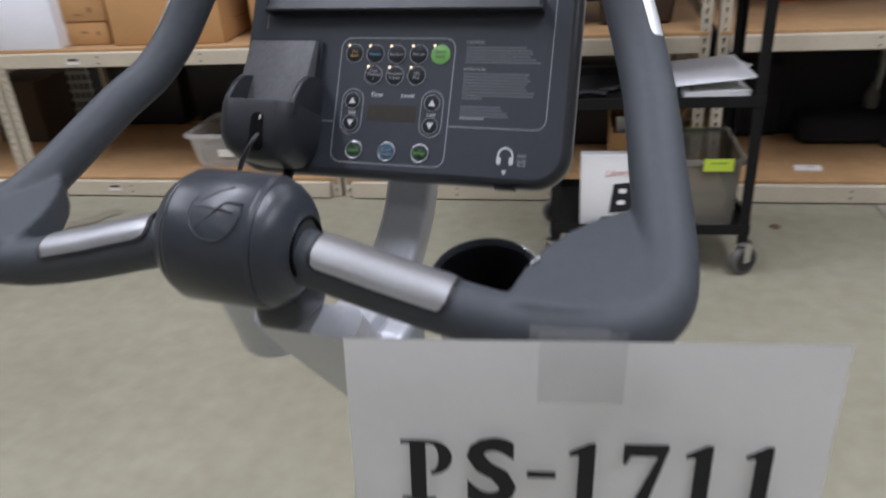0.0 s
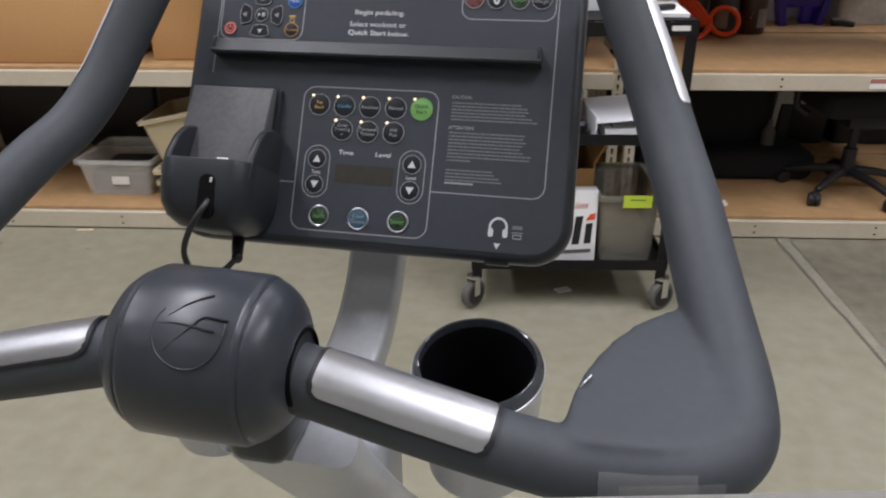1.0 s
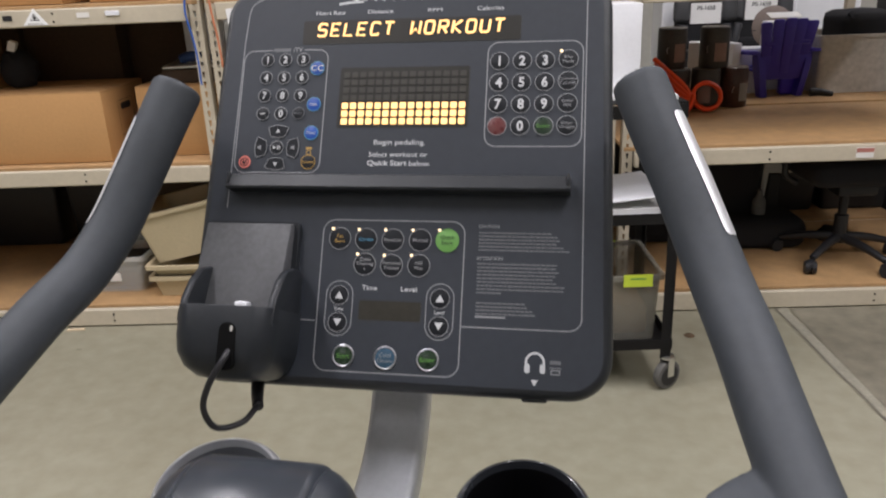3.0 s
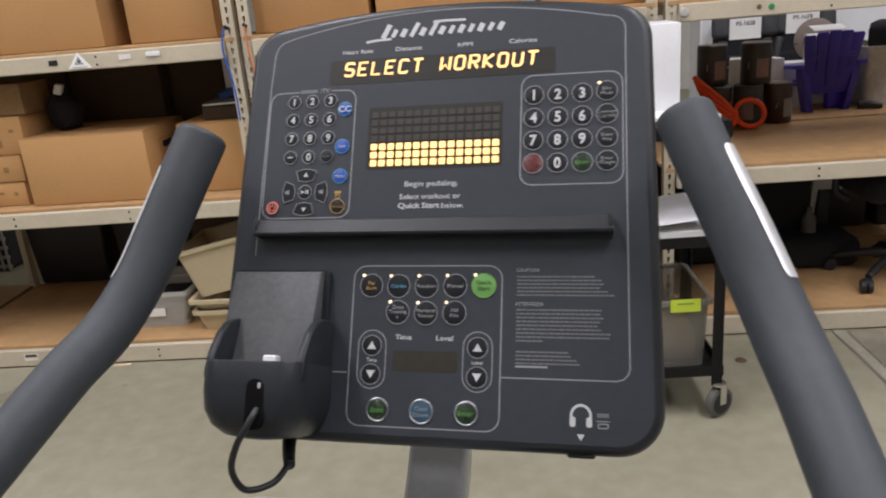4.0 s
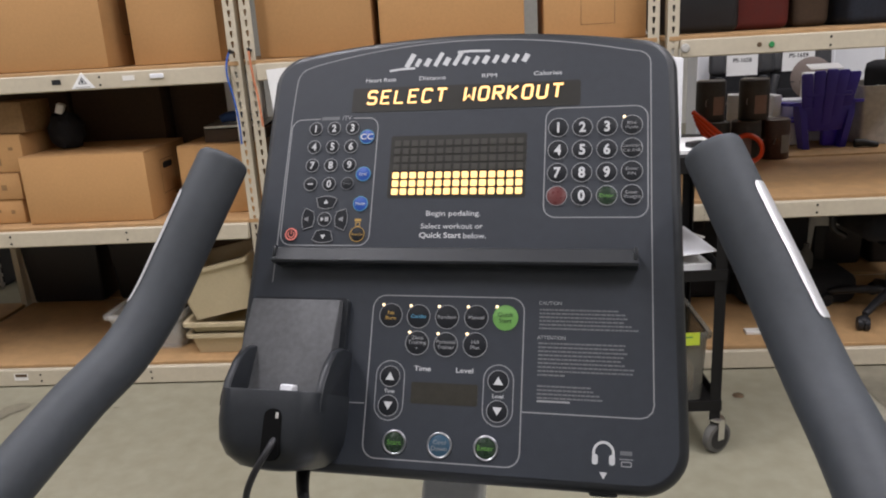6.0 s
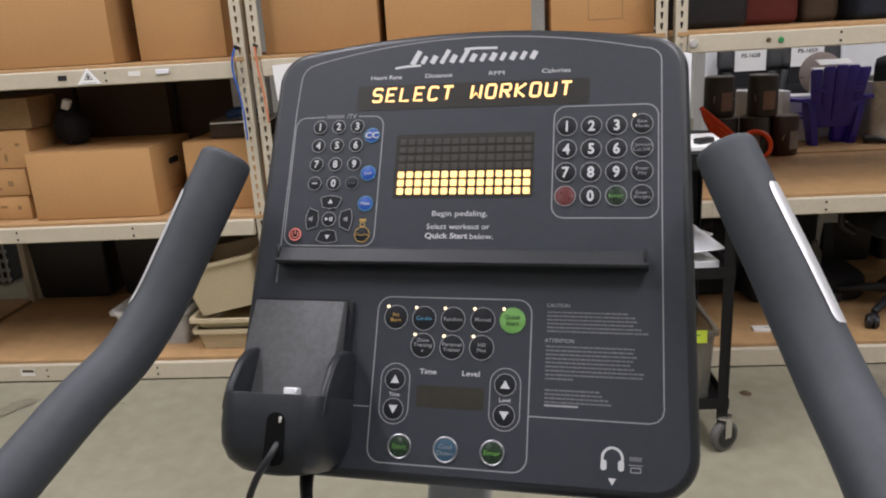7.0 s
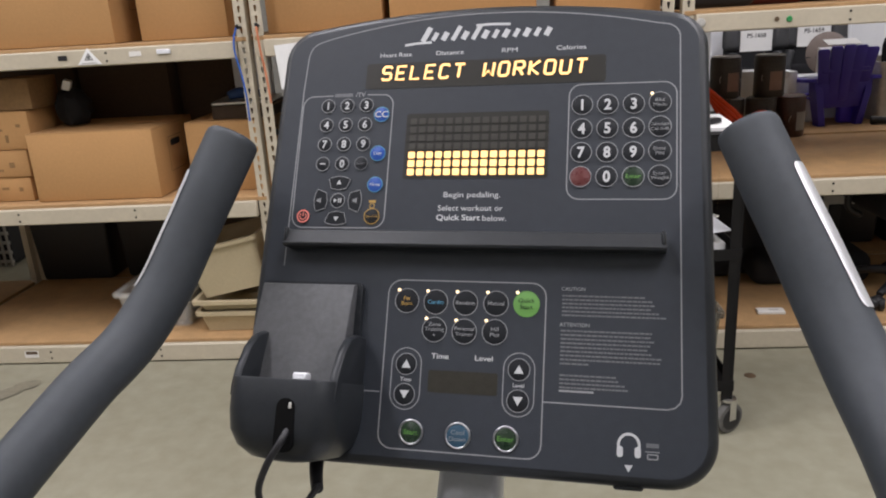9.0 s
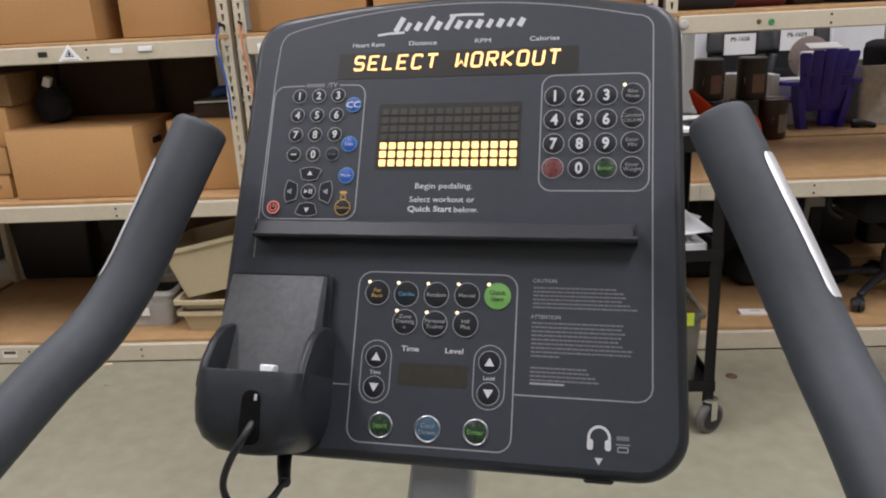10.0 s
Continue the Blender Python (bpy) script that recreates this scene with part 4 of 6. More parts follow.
# emblem lines are coloured darker than the cover in place of groove shade
part("emblem", bm, mat("hub_groove_shade", (0.018, 0.020, 0.024), 0.45, var=0.1, scale=60), hub, "embossed round emblem", smooth=True)
# bracket under the hub
bm = box((0.040, -0.310, 1.018), (0.036, 0.050, 0.040), 0.010, seg=3)
part("bracket", bm, HUBM, hub, "black bracket below the hub")
part("mount", box((0.014, -0.312, 1.020), (0.040, 0.036, 0.018), 0.008, seg=4), HUBM, hub, "black clamp below the hub")


def ribbon(pts, width, thick, round_r=0.008, bm=None):
    """A bar of rounded rectangular section that bends in the y-z plane."""
    bm = bm or bmesh.new()
    p = smooth_path([(0, y, z) for y, z in pts], 7)
    n, rows = len(p), []
    sec = round_rect(-width / 2, -thick / 2, width / 2, thick / 2, round_r, 3)
    for i in range(n):
        t = (p[min(i + 1, n - 1)] - p[max(i - 1, 0)]).normalized()
        nor = Vector((0, -t.z, t.y))
        rows.append([bm.verts.new(p[i] + Vector((x, 0, 0)) + nor * y) for x, y in sec])
    for a, b in zip(rows, rows[1:]):
        for j in range(len(sec)):
            k = (j + 1) % len(sec)
            bm.faces.new((a[j], a[k], b[k], b[j]))
    bm.faces.new(rows[0][::-1])
    bm.faces.new(rows[-1])
    return bm


mast = part("mast", moved(ribbon([(-0.300, 0.992), (-0.255, 0.930), (-0.170, 0.822), (-0.05, 0.690), (0.10, 0.50), (0.22, 0.30), (0.27, 0.08)], 0.086, 0.025, 0.009), pose(0.044, 0, 0)), SILVER, bike, "silver painted sloping frame mast")
neck = part("neck", moved(ribbon([(-0.235, 0.915), (-0.17, 0.905), (-0.115, 0.9095), (-0.075, 0.918), (-0.045, 0.935), (-0.018, 0.962), (0.004, 1.005), (0.022, 1.060)], 0.051, 0.030, 0.007), pose(0.0150, 0, 0)), SILVER, bike, "curved silver console neck")
column = part("column", box((0.036, -0.160, 0.655), (0.064, 0.060, 0.50), 0.010, seg=3), SILVER, bike, "silver upright column of the frame")
for x, z in ((0.0595, 0.872), (0.0580, 0.832)):
    part("bolt", lathe([(0.0, 0.005), (0.0050, 0.004), (0.0055, 0.0)], 14, m=pose(x, -0.190, z, 90, 0, 0)), ZINC, column, "zinc bolt head")
part("stabiliser", moved(box((0, 0, 0), (0.50, 0.09, 0.06), 0.02, seg=3), pose(0.018, 0.28, 0.033)), SILVER, bike, "silver floor stabiliser bar")
part("frame_rail", moved(ribbon([(0.28, 0.07), (-0.2, 0.09), (-0.85, 0.07)], 0.09, 0.08, 0.015), pose(0.018, 0, 0)), SILVER, bike, "silver floor rail of the frame")
part("stabiliser", moved(box((0, 0, 0), (0.50, 0.09, 0.06), 0.02, seg=3), pose(0.018, -0.90, 0.033)), SILVER, bike, "silver floor stabiliser bar")

# paler rims and left liner carry reflected light in their colour
DARKRIM = mat("dark_gloss_rim", (0.040, 0.044, 0.052), 0.18, var=0.1, scale=30, coat=0.5)
CUPGREY = mat("grey_cup_liner", (0.085, 0.090, 0.100), 0.30, var=0.08, scale=30)
for cx, liner, lip in ((0.1330, CUPM, DARKRIM), (-0.1035, CUPGREY, SILVER)):
    m = pose(cx, -0.1440, 0.955, 12.5, 0, 0)
    deep, floor_at = (0.115, 0.115) if cx > 0 else (0.108, 0.024)
    holder = part("cup_holder", lathe([(0.0450, -deep), (0.0508, -0.014), (0.0524, -0.0070), (0.0526, -0.0050), (0.0516, -0.0046), (0.0490, -0.0050)], 40), SILVER, bike, "grey cup holder with a glossy liner", m=m)
    part("insert", lathe([(0.0448, -0.0040), (0.0440, -0.0070), (0.0415, 0.010 - floor_at), (0.030, 0.003 - floor_at), (0.0, 0.002 - floor_at)], 40), liner, holder, "glossy cup liner")
    part("rim", lathe([(0.0514, -0.0060), (0.0518, -0.0042), (0.0512, -0.0016), (0.0474, 0.0034), (0.0464, 0.0040), (0.0456, 0.0034), (0.0448, -0.0042)], 48), lip, holder, "rounded glossy rim")

# ---- the paper sign that hangs from the bar ----
SX = Vector((0.2712, 0.075, -0.011)).normalized()
SN = SX.cross(Vector((0, -0.06, -1)).normalized()).normalized()
SY = SN.cross(SX).normalized()
if SY.z < 0:
    SY, SN = -SY, -SN
SN = SX.cross(SY)
SIGN = Matrix(((SX.x, SY.x, SN.x, 0.1255), (SX.y, SY.y, SN.y, -0.3940), (SX.z, SY.z, SN.z, 1.0470), (0, 0, 0, 1)))
bm = bmesh.new()
cols, rws = 14, 10
grid = [[bm.verts.new((0.2794 * i / cols, -0.2159 * j / rws, 0.0035 * math.sin(2.6 * i / cols + 0.4) * (j / rws) ** 1.3)) for i in range(cols + 1)] for j in range(rws + 1)]
for j in range(rws):
    for i in range(cols):
        bm.faces.new((grid[j][i], grid[j + 1][i], grid[j + 1][i + 1], grid[j][i + 1]))
bmesh.ops.solidify(bm, geom=list(bm.faces), thickness=0.0003)
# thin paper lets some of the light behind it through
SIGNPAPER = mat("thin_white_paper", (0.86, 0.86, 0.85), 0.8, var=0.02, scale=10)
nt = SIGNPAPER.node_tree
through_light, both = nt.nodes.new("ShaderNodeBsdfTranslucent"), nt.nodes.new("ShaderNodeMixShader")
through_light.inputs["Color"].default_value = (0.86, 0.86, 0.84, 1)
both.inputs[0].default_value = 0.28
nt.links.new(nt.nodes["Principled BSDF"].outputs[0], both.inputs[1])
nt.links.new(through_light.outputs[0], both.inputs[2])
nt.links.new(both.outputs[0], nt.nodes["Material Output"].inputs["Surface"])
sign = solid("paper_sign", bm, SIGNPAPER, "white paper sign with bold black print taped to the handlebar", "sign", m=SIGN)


def letter(t):
    """Heavy slab-serif shapes, 47 mm tall, about the origin."""
    h, bm = 0.0226, bmesh.new()
    if t == "1":
        slab([(-0.0048, -h), (0.0048, -h), (0.0048, h), (0.0010, h), (-0.0105, h - 0.0065), (-0.0105, h - 0.0095), (-0.0048, h - 0.0085)], 0, 0.0002, bm)
        slab([(-0.0105, -h), (0.0105, -h), (0.0105, -h + 0.0028), (-0.0105, -h + 0.0028)], 0.0001, 0.0003, bm)
    elif t == "7":
        slab([(-0.0130, h - 0.0145), (-0.0110, h - 0.0145), (-0.0085, h - 0.0085), (0.0070, h - 0.0085), (-0.0060, -h), (0.0030, -h), (0.0130, h - 0.0035), (0.0130, h), (-0.0130, h)], 0, 0.0002, bm)
    elif t == "P":
        slab([(-0.0100, -h), (-0.0005, -h), (-0.0005, h), (-0.0100, h)], 0, 0.0002, bm)
        slab([(-0.0155, -h), (0.0050, -h), (0.0050, -h + 0.0028), (-0.0155, -h + 0.0028)], 0.0001, 0.0003, bm)
        arc = [(0.0022 + 0.0130 * math.cos(radians(a)), h - 0.0127 + 0.0127 * math.sin(radians(a))) for a in range(90, -91, -15)]
        inn = [(0.0022 + 0.0048 * math.cos(radians(a)), h - 0.0127 + 0.0100 * math.sin(radians(a))) for a in range(-90, 91, 15)]
        slab([(-0.0155, h), (-0.0155, h - 0.0028)][::-1] + arc + inn + [(-0.0155, h - 0.0028)][:0], 0.0001, 0.0003, bm)
    elif t == "-":
        slab([(-0.0085, -0.0035), (0.0085, -0.0035), (0.0085, 0.0015), (-0.0085, 0.0015)], 0, 0.0002, bm)
    else:
        bm.free()
        bm = text_mesh(t, 0.0468, bold=0.040)
    return bm


for t, x in (("P", 0.0455), ("S", 0.0842), ("-", 0.1137), ("1", 0.1400), ("7", 0.1740), ("1", 0.2074), ("1", 0.2416)):
    part("printed_letter", moved(letter(t), pose(x, -0.0885, 0.0040)), INK, sign, "bold black letter", smooth=False)
part("tape", box((0.1342, -0.017, 0.0012), (0.0485, 0.046, 0.0004)), TAPEFILM, sign, "strip of clear tape", smooth=False)
bm = bmesh.new()
rows = []
for a in range(38, -62, -8):
    rows.append([bm.verts.new((x, y - 0.0212 * math.cos(radians(a)), 1.0302 + 0.0212 * math.sin(radians(a)))) for x, y in ((0.2230, -0.3337), (0.2450, -0.3322), (0.2680, -0.3275))])
for a, b in zip(rows, rows[1:]):
    for j in (0, 1):
        bm.faces.new((a[j], a[j + 1], b[j + 1], b[j]))
strip_bm = bm
tape = thing("tape_film", "clear tape wrapped round the bar beside the elbow pad", "tape")
part("wrapped_end", strip_bm, TAPE, tape, "clear tape end wrapped over the bar")
# white teeth stand in for lamp glints along the tape's serrated edge
for x, y, long, tall in ((0.2128, -0.2975, 0.010, 0.0065), (0.2222, -0.2715, 0.020, 0.0050), (0.2325, -0.2545, 0.009, 0.0045)):
    turn = math.degrees(math.atan2(0.045, 0.022))
    bm = bmesh.new()
    n = int(long / 0.0012)
    for k in range(n):
        if k % 4 != 3:
            box((-long / 2 + (k + 0.5) * long / n, 0, tall / 2), (long / n, 0.0006, tall), 0, bm)
    solid("tape_scrap", bm, WHITE, "white teeth for the glint on a torn clear tape edge at the elbow pad's rim", "tape", m=pose(x, y, 1.0525, 0, 0, turn) @ pose(0, 0, 0, 24), group="tape scraps")
# ---- what stands on the racks ----
LOW, MID, TOP = LEVELS[0][1] + BOARD_T - 0.004, LEVELS[1][1] + BOARD_T - 0.004, LEVELS[2][1] + BOARD_T - 0.004
rnd = random.Random(11)


def carton(s, d, z, w, dep, h, label="closed brown cardboard carton", turn=0.0, tape=True, slot=False, mark=False, material=CARD):
    """A closed carton, s and d at the middle of its front foot."""
    c = thing("cardboard_box", label, "box", on_shelf(s, d, z, turn), "cardboard boxes")
    bm = box((0, dep / 2, h / 2), (w, dep, h - 0.004), 0.004, seg=2)
    body = part("carton", bm, material, c)
    for y0, y1 in ((0.001, dep / 2 - 0.0015), (dep / 2 + 0.0015, dep - 0.001)):
        part("flap", box((0, (y0 + y1) / 2, h - 0.0015 + rnd.uniform(0, 0.0015)), (w - 0.002, y1 - y0, 0.004), 0.001), material, c, "top flap")
    # darker strip stands in for the shade under the top flaps
    part("flap_shadow", box((w / 2 - 0.0012, dep / 2, h - 0.0055), (0.003, dep - 0.01, 0.002)), CARD_SHADE, c)
    if tape:
        part("tape", box((0, dep / 2, h + 0.0016), (w - 0.004, 0.048, 0.0012)), CARD_TAPE, c, "strip of packing tape")
    if slot:
        # no holes are cut: black plates stand in for their dark insides
        for side in (1, -1):
            part("hand_hole", slab([(y, q) for y, q in round_rect(dep / 2 - 0.045, h * 0.66, dep / 2 + 0.045, h * 0.66 + 0.026, 0.012, 4)], 0, 0.0015), INK, c, "black plate for a shaded hand hole", m=Matrix(((0, 0, side, side * w / 2), (1, 0, 0, 0), (0, 1, 0, 0), (0, 0, 0, 1))))
        part("print_frame", line_strip(round_rect(dep / 2 - 0.07, h * 0.30, dep / 2 + 0.07, h * 0.80, 0.006, 3), 0.002, 0.0008), CARD_PRINT, c, m=Matrix(((0, 0, 1, w / 2), (1, 0, 0, 0), (0, 1, 0, 0), (0, 0, 0, 1))), smooth=False)
    if mark:
        part("printed_square", line_strip([(x, q) for x, q in ((-0.05, h * 0.16), (0.07, h * 0.16), (0.07, h * 0.45), (-0.05, h * 0.45))], 0.002, 0.0), CARD_PRINT, c, m=Matrix(((1, 0, 0, 0), (0, 0, -1, -0.001), (0, 1, 0, 0), (0, 0, 0, 1))), smooth=False)
    return c


def plate(name, label, s, z, w, h, material, d=-0.0255, category="label"):
    return solid(name, box((0, 0, 0), (w, 0.0014, h), 0), material, label, category, m=on_shelf(s, d, z))


# upper deck
carton(-2.085, 0.04, TOP, 0.72, 0.46, 0.40, slot=True)
carton(-1.482, 0.10, TOP, 0.338, 0.42, 0.40, "tall brown cardboard carton on the upper deck", slot=True)
carton(-0.945, 0.09, TOP, 0.43, 0.42, 0.42, "tall brown cardboard carton on the upper deck")
carton(-0.438, 0.09, TOP, 0.53, 0.42, 0.40)
carton(0.080, 0.09, TOP, 0.365, 0.40, 0.36, "brown carton with a printed square outline", mark=True)
carton(-2.58, 0.06, TOP, 0.24, 0.40, 0.35)
# middle deck
carton(-1.905, 0.045, MID, 0.508, 0.40, 0.272, "wide brown carton with hand holes in its ends", slot=True, tape=False)
carton(-1.400, 0.12, MID, 0.30, 0.40, 0.275, slot=True, tape=False)
for x, d, z, h, label, marks in ((-2.330, 0.080, 0.0, 0.098, "small flat brown carton in a stack", ((0.02, 0.055, 0.030, 0.010), (0.085, 0.050, 0.016, 0.016))),
                                 (-2.318, 0.075, 0.1000, 0.106, "small flat brown carton in a stack", ((0.06, 0.050, 0.022, 0.022), (0.0, 0.030, 0.040, 0.008))),
                                 (-2.290, 0.085, 0.2080, 0.150, "worn brown carton with dark scuffs on top of a stack", ((0.03, 0.045, 0.012, 0.030), (0.085, 0.095, 0.018, 0.012), (0.0, 0.080, 0.034, 0.008)))):
    c = carton(x, d, MID + z, 0.262, 0.32, h, label, tape=False)
    for mx, mz, w, mh in marks:
        part("printed_mark", box((mx, -0.0004, mz), (w, 0.0012, mh)), CARD_OLD, c, "faded printed mark")
carton(-2.208, 0.10, MID + 0.3600, 0.142, 0.20, 0.120, "torn brown carton on top of the small stack", tape=False, turn=0, material=CARD_OLD)
bm = bmesh.new()
bmesh.ops.create_icosphere(bm, subdivisions=3, radius=1.0)
crease = random.Random(8)
for v in bm.verts:
    k = 1 + crease.uniform(-0.10, 0.10)
    v.co = Vector((v.co.x * 0.072 * k, v.co.y * 0.060 * k, max(0.0, 0.070 + v.co.z * 0.082 * k)))
solid("black_bag", bm, BLACKF, "crumpled black bag standing on a brown carton", "bag", m=on_shelf(-2.055, 0.25, MID + 0.2765))
# tall cartons added to fill the bay's dark back and stop light there
carton(-1.93, 0.46, MID, 0.40, 0.16, 0.505, "brown carton filling the back, its shade put into the colour", material=SHADEBR, tape=False)
carton(-1.52, 0.54, MID, 0.40, 0.09, 0.505, "brown carton filling the back, its shade put into the colour", material=SHADEBR, tape=False)
carton(-2.35, 0.46, MID, 0.40, 0.16, 0.505, "brown carton filling the back, its shade put into the colour", material=SHADEBR, tape=False)
solid("white_box", box((0, 0.15, 0.115), (0.33, 0.30, 0.23), 0.004, seg=2), WHITEV, "glossy white carton beside the brown cartons", "box", m=on_shelf(-2.560, 0.01, MID))
solid("teal_book", box((0, 0.09, 0.034), (0.100, 0.16, 0.068), 0.003), mat("teal_cover", (0.10, 0.36, 0.34), 0.5, var=0.1, scale=20), "small teal cardboard package on a carton", "package", m=on_shelf(-2.334, 0.095, MID + 0.3610))
solid("paper_scrap", moved(box((0, 0, 0.02), (0.030, 0.05, 0.040), 0.004), pose(0, 0, 0, 0, 20, 0)), WHITE, "crumpled white paper lying on a black bag", "paper", m=on_shelf(-2.062, 0.23, MID + 0.4200, 20))
# things behind the slotted posts on the middle deck
solid("leaning_board", box((0, 0, 0.26), (0.17, 0.015, 0.52), 0.003), WHITEV, "pale panel leaning at the back of the rack", "panel", m=on_shelf(-1.37, 0.50, MID))
# dark carton added to stand in for the dark gap below the tray
carton(-1.33, 0.17, MID + 0.2775, 0.24, 0.26, 0.052, "flat dark carton added in the dark gap under a tray", tape=False, material=SHADEBR)
solid("metal_tray", box((0, 0, 0.006), (0.24, 0.24, 0.012), 0.003), ZINC, "flat grey metal tray on a dark carton", "tray", m=on_shelf(-1.34, 0.30, MID + 0.3325, 6))
solid("blue_bundle", sweep(smooth_path([(-0.07, 0, 0.018), (-0.03, 0.01, 0.026), (0.03, -0.01, 0.022), (0.08, 0.01, 0.017)], 5), lambda q: 0.016 + 0.006 * math.sin(4 * q), 10), mat("navy_folder", (0.018, 0.05, 0.16), 0.5, var=0.1, scale=20), "rolled navy cloth on a metal tray", "cloth", m=on_shelf(-1.33, 0.26, MID + 0.3440, 10))
# dark totes added to fill the middle bay, where only darkness shows
for k, (s, d, w, dep, h, m_) in enumerate(((-1.02, 0.14, 0.26, 0.36, 0.30, BLACKP), (-0.72, 0.10, 0.30, 0.36, 0.34, SHADEBR), (-0.36, 0.12, 0.34, 0.36, 0.28, BLACKP), (0.03, 0.16, 0.30, 0.34, 0.13, SHADEBR))):
    b = thing("storage_tote", "dark storage tote added to fill the dark middle deck", "tote", on_shelf(s, d, MID), "dark totes")
    part("tub", box((0, dep / 2, h / 2), (w, dep, h), 0.015, seg=3, taper=0.9), m_, b)
    part("lid", box((0, dep / 2, h + 0.008), (w + 0.02, dep + 0.02, 0.02), 0.006, seg=2), m_, b)


def tote(s, d, z, w, dep, h, material, label, group="dark totes"):
    b = thing("storage_tote", label, "tote", on_shelf(s, d, z), group)
    part("tub", box((0, dep / 2, h / 2), (w, dep, h), 0.02, seg=3, taper=0.88), material, b)
    part("lid", box((0, dep / 2, h + 0.012), (w + 0.03, dep + 0.03, 0.03), 0.008, seg=2), material, b)
    for x in (-w / 2 - 0.018, w / 2 + 0.018):
        part("clip", box((x, dep / 2, h - 0.01), (0.012, 0.08, 0.05), 0.004), material, b)
    return b


# tote heights are raised to block light from behind the deck
tote(-2.52, 0.76, LOW, 0.43, 0.30, 0.475, BLACKP, "black lidded storage tote at the back of the low deck")
tote(-2.07, 0.78, LOW, 0.43, 0.30, 0.475, BLACKP, "black lidded storage tote at the back of the low deck")
# added to fill the dark beside the black totes; shade is in its colour
tote(-1.56, 0.66, LOW, 0.50, 0.25, 0.475, SHADEBR, "brown storage tote added at the back of the low deck, darkened for shade")
# more added totes fill the dark low deck of the middle bay
for s in (-1.0, -0.55, -0.1):
    tote(s, 0.40, LOW, 0.40, 0.36, 0.36, BLACKP, "black lidded storage tote at the back of the low deck")


def open_bin(name, label, m, w, dep, h, material, wall=0.004, taper=0.86, rim=0.012, group=""):
    """An open tub: sloping walls, a floor and a turned-over rim."""
    b = thing(name, label, "bin", m, group)

    def ring(k, z, grow=0.0):
        return [(x, y, z) for x, y in round_rect(-w / 2 * k - grow, dep / 2 - dep / 2 * k - grow, w / 2 * k + grow, dep / 2 + dep / 2 * k + grow, 0.02, 4)]

    def shell(rows, loop=False):
        bm = bmesh.new()
        vs = [[bm.verts.new(p) for p in r] for r in rows]
        for a, c in zip(vs, vs[1:] + (vs[:1] if loop else [])):
            for j in range(len(a)):
                k = (j + 1) % len(a)
                bm.faces.new((a[j], a[k], c[k], c[j]))
        if not loop:
            bm.faces.new(vs[0][::-1])
            bm.faces.new(vs[-1])
        return bm

    part("tub", shell([ring(taper, 0.0), ring(0.995, h - 0.004), ring(0.995, h - 0.004, -wall), ring(taper, wall * 1.5, -wall)]), material, b)
    part("rim", shell([ring(0.995, h - 0.016, 0.0006), ring(0.995, h - 0.016, rim), ring(1.0, h, rim), ring(1.0, h, -wall), ring(0.995, h - 0.0025, -wall), ring(0.995, h - 0.0025, 0.0006)], True), material, b)
    return b


clear = open_bin("plastic_bin", "open clear plastic bin with a paper label", on_shelf(-1.800, 0.110, LOW), 0.325, 0.34, 0.165, CLEARP)
part("paper_label", box((0.015, 0.0105, 0.072), (0.075, 0.0015, 0.036), 0), LABELW, clear, "white paper label")
part("contents", box((0, 0.17, 0.055), (0.25, 0.27, 0.090), 0.01), RUBBER, clear, "dark contents")
low_tan = open_bin("tan_bin", "tan plastic bin on the low deck", on_shelf(-1.455, 0.055, LOW), 0.27, 0.36, 0.095, TANP, group="tan bins")
open_bin("tan_bin", "tan plastic bin stacked askew on another", on_shelf(-1.450, 0.045, LOW + 0.097) @ pose(0, 0, 0, 0, 0, 0), 0.285, 0.36, 0.050, TANP, group="tan bins")
open_bin("tan_bin", "tall tan plastic bin tipped on the stacked bins", on_shelf(-1.425, 0.050, LOW + 0.149) @ pose(0, 0, 0.026, 0, -12, 0), 0.32, 0.34, 0.215, TANP, group="tan bins")

# next bay: white wire crate, brown carton
for cs in (-3.37, -3.70):
    crate = thing("wire_crate", "pale plastic mesh crate on the floor behind the rack", "crate", on_shelf(cs, 1.32, 0), "mesh crates")
    for x in [-0.12 + 0.24 * i / 6 for i in range(7)]:
        part("slat", box((x, 0, 0.17), (0.016, 0.008, 0.34), 0.002), GREYT, crate)
    for z in [0.03 + 0.29 * i / 5 for i in range(6)]:
        part("rail", box((0, 0.004, z), (0.27, 0.006, 0.020), 0.002), GREYT, crate)
    part("tub", box((0, 0.155, 0.16), (0.25, 0.28, 0.30), 0.01), BLACKP, crate)
# this carton's colour is darkened for the shade so deep in the deck
carton(-3.117, 0.49, LOW, 0.28, 0.28, 0.33, "brown carton deep in the low deck, shade put into its colour", tape=False, material=SHADEBR)
carton(-3.1, 0.08, MID, 0.50, 0.40, 0.30)

# labels, stickers and cords on the steel
tri_bm = bmesh.new()
a, b = ([tri_bm.verts.new((x, y, z)) for x, z in ((-0.046, -0.029), (0.046, -0.029), (0.0, 0.029))] for y in (-0.0008, 0.0008))
tri_bm.faces.new(a)
tri_bm.faces.new(b[::-1])
for j in range(3):
    tri_bm.faces.new((a[j], a[(j + 1) % 3], b[(j + 1) % 3], b[j]))
warn = solid("warning_sticker", tri_bm, WHITE, "white triangular warning sticker on the upper beam", "sticker", m=on_shelf(-1.802, -0.0258, 1.2300), smooth=False)
bm = line_strip([(-0.015, -0.008), (0.015, -0.008), (0.0, 0.014)], 0.005, 0.0)
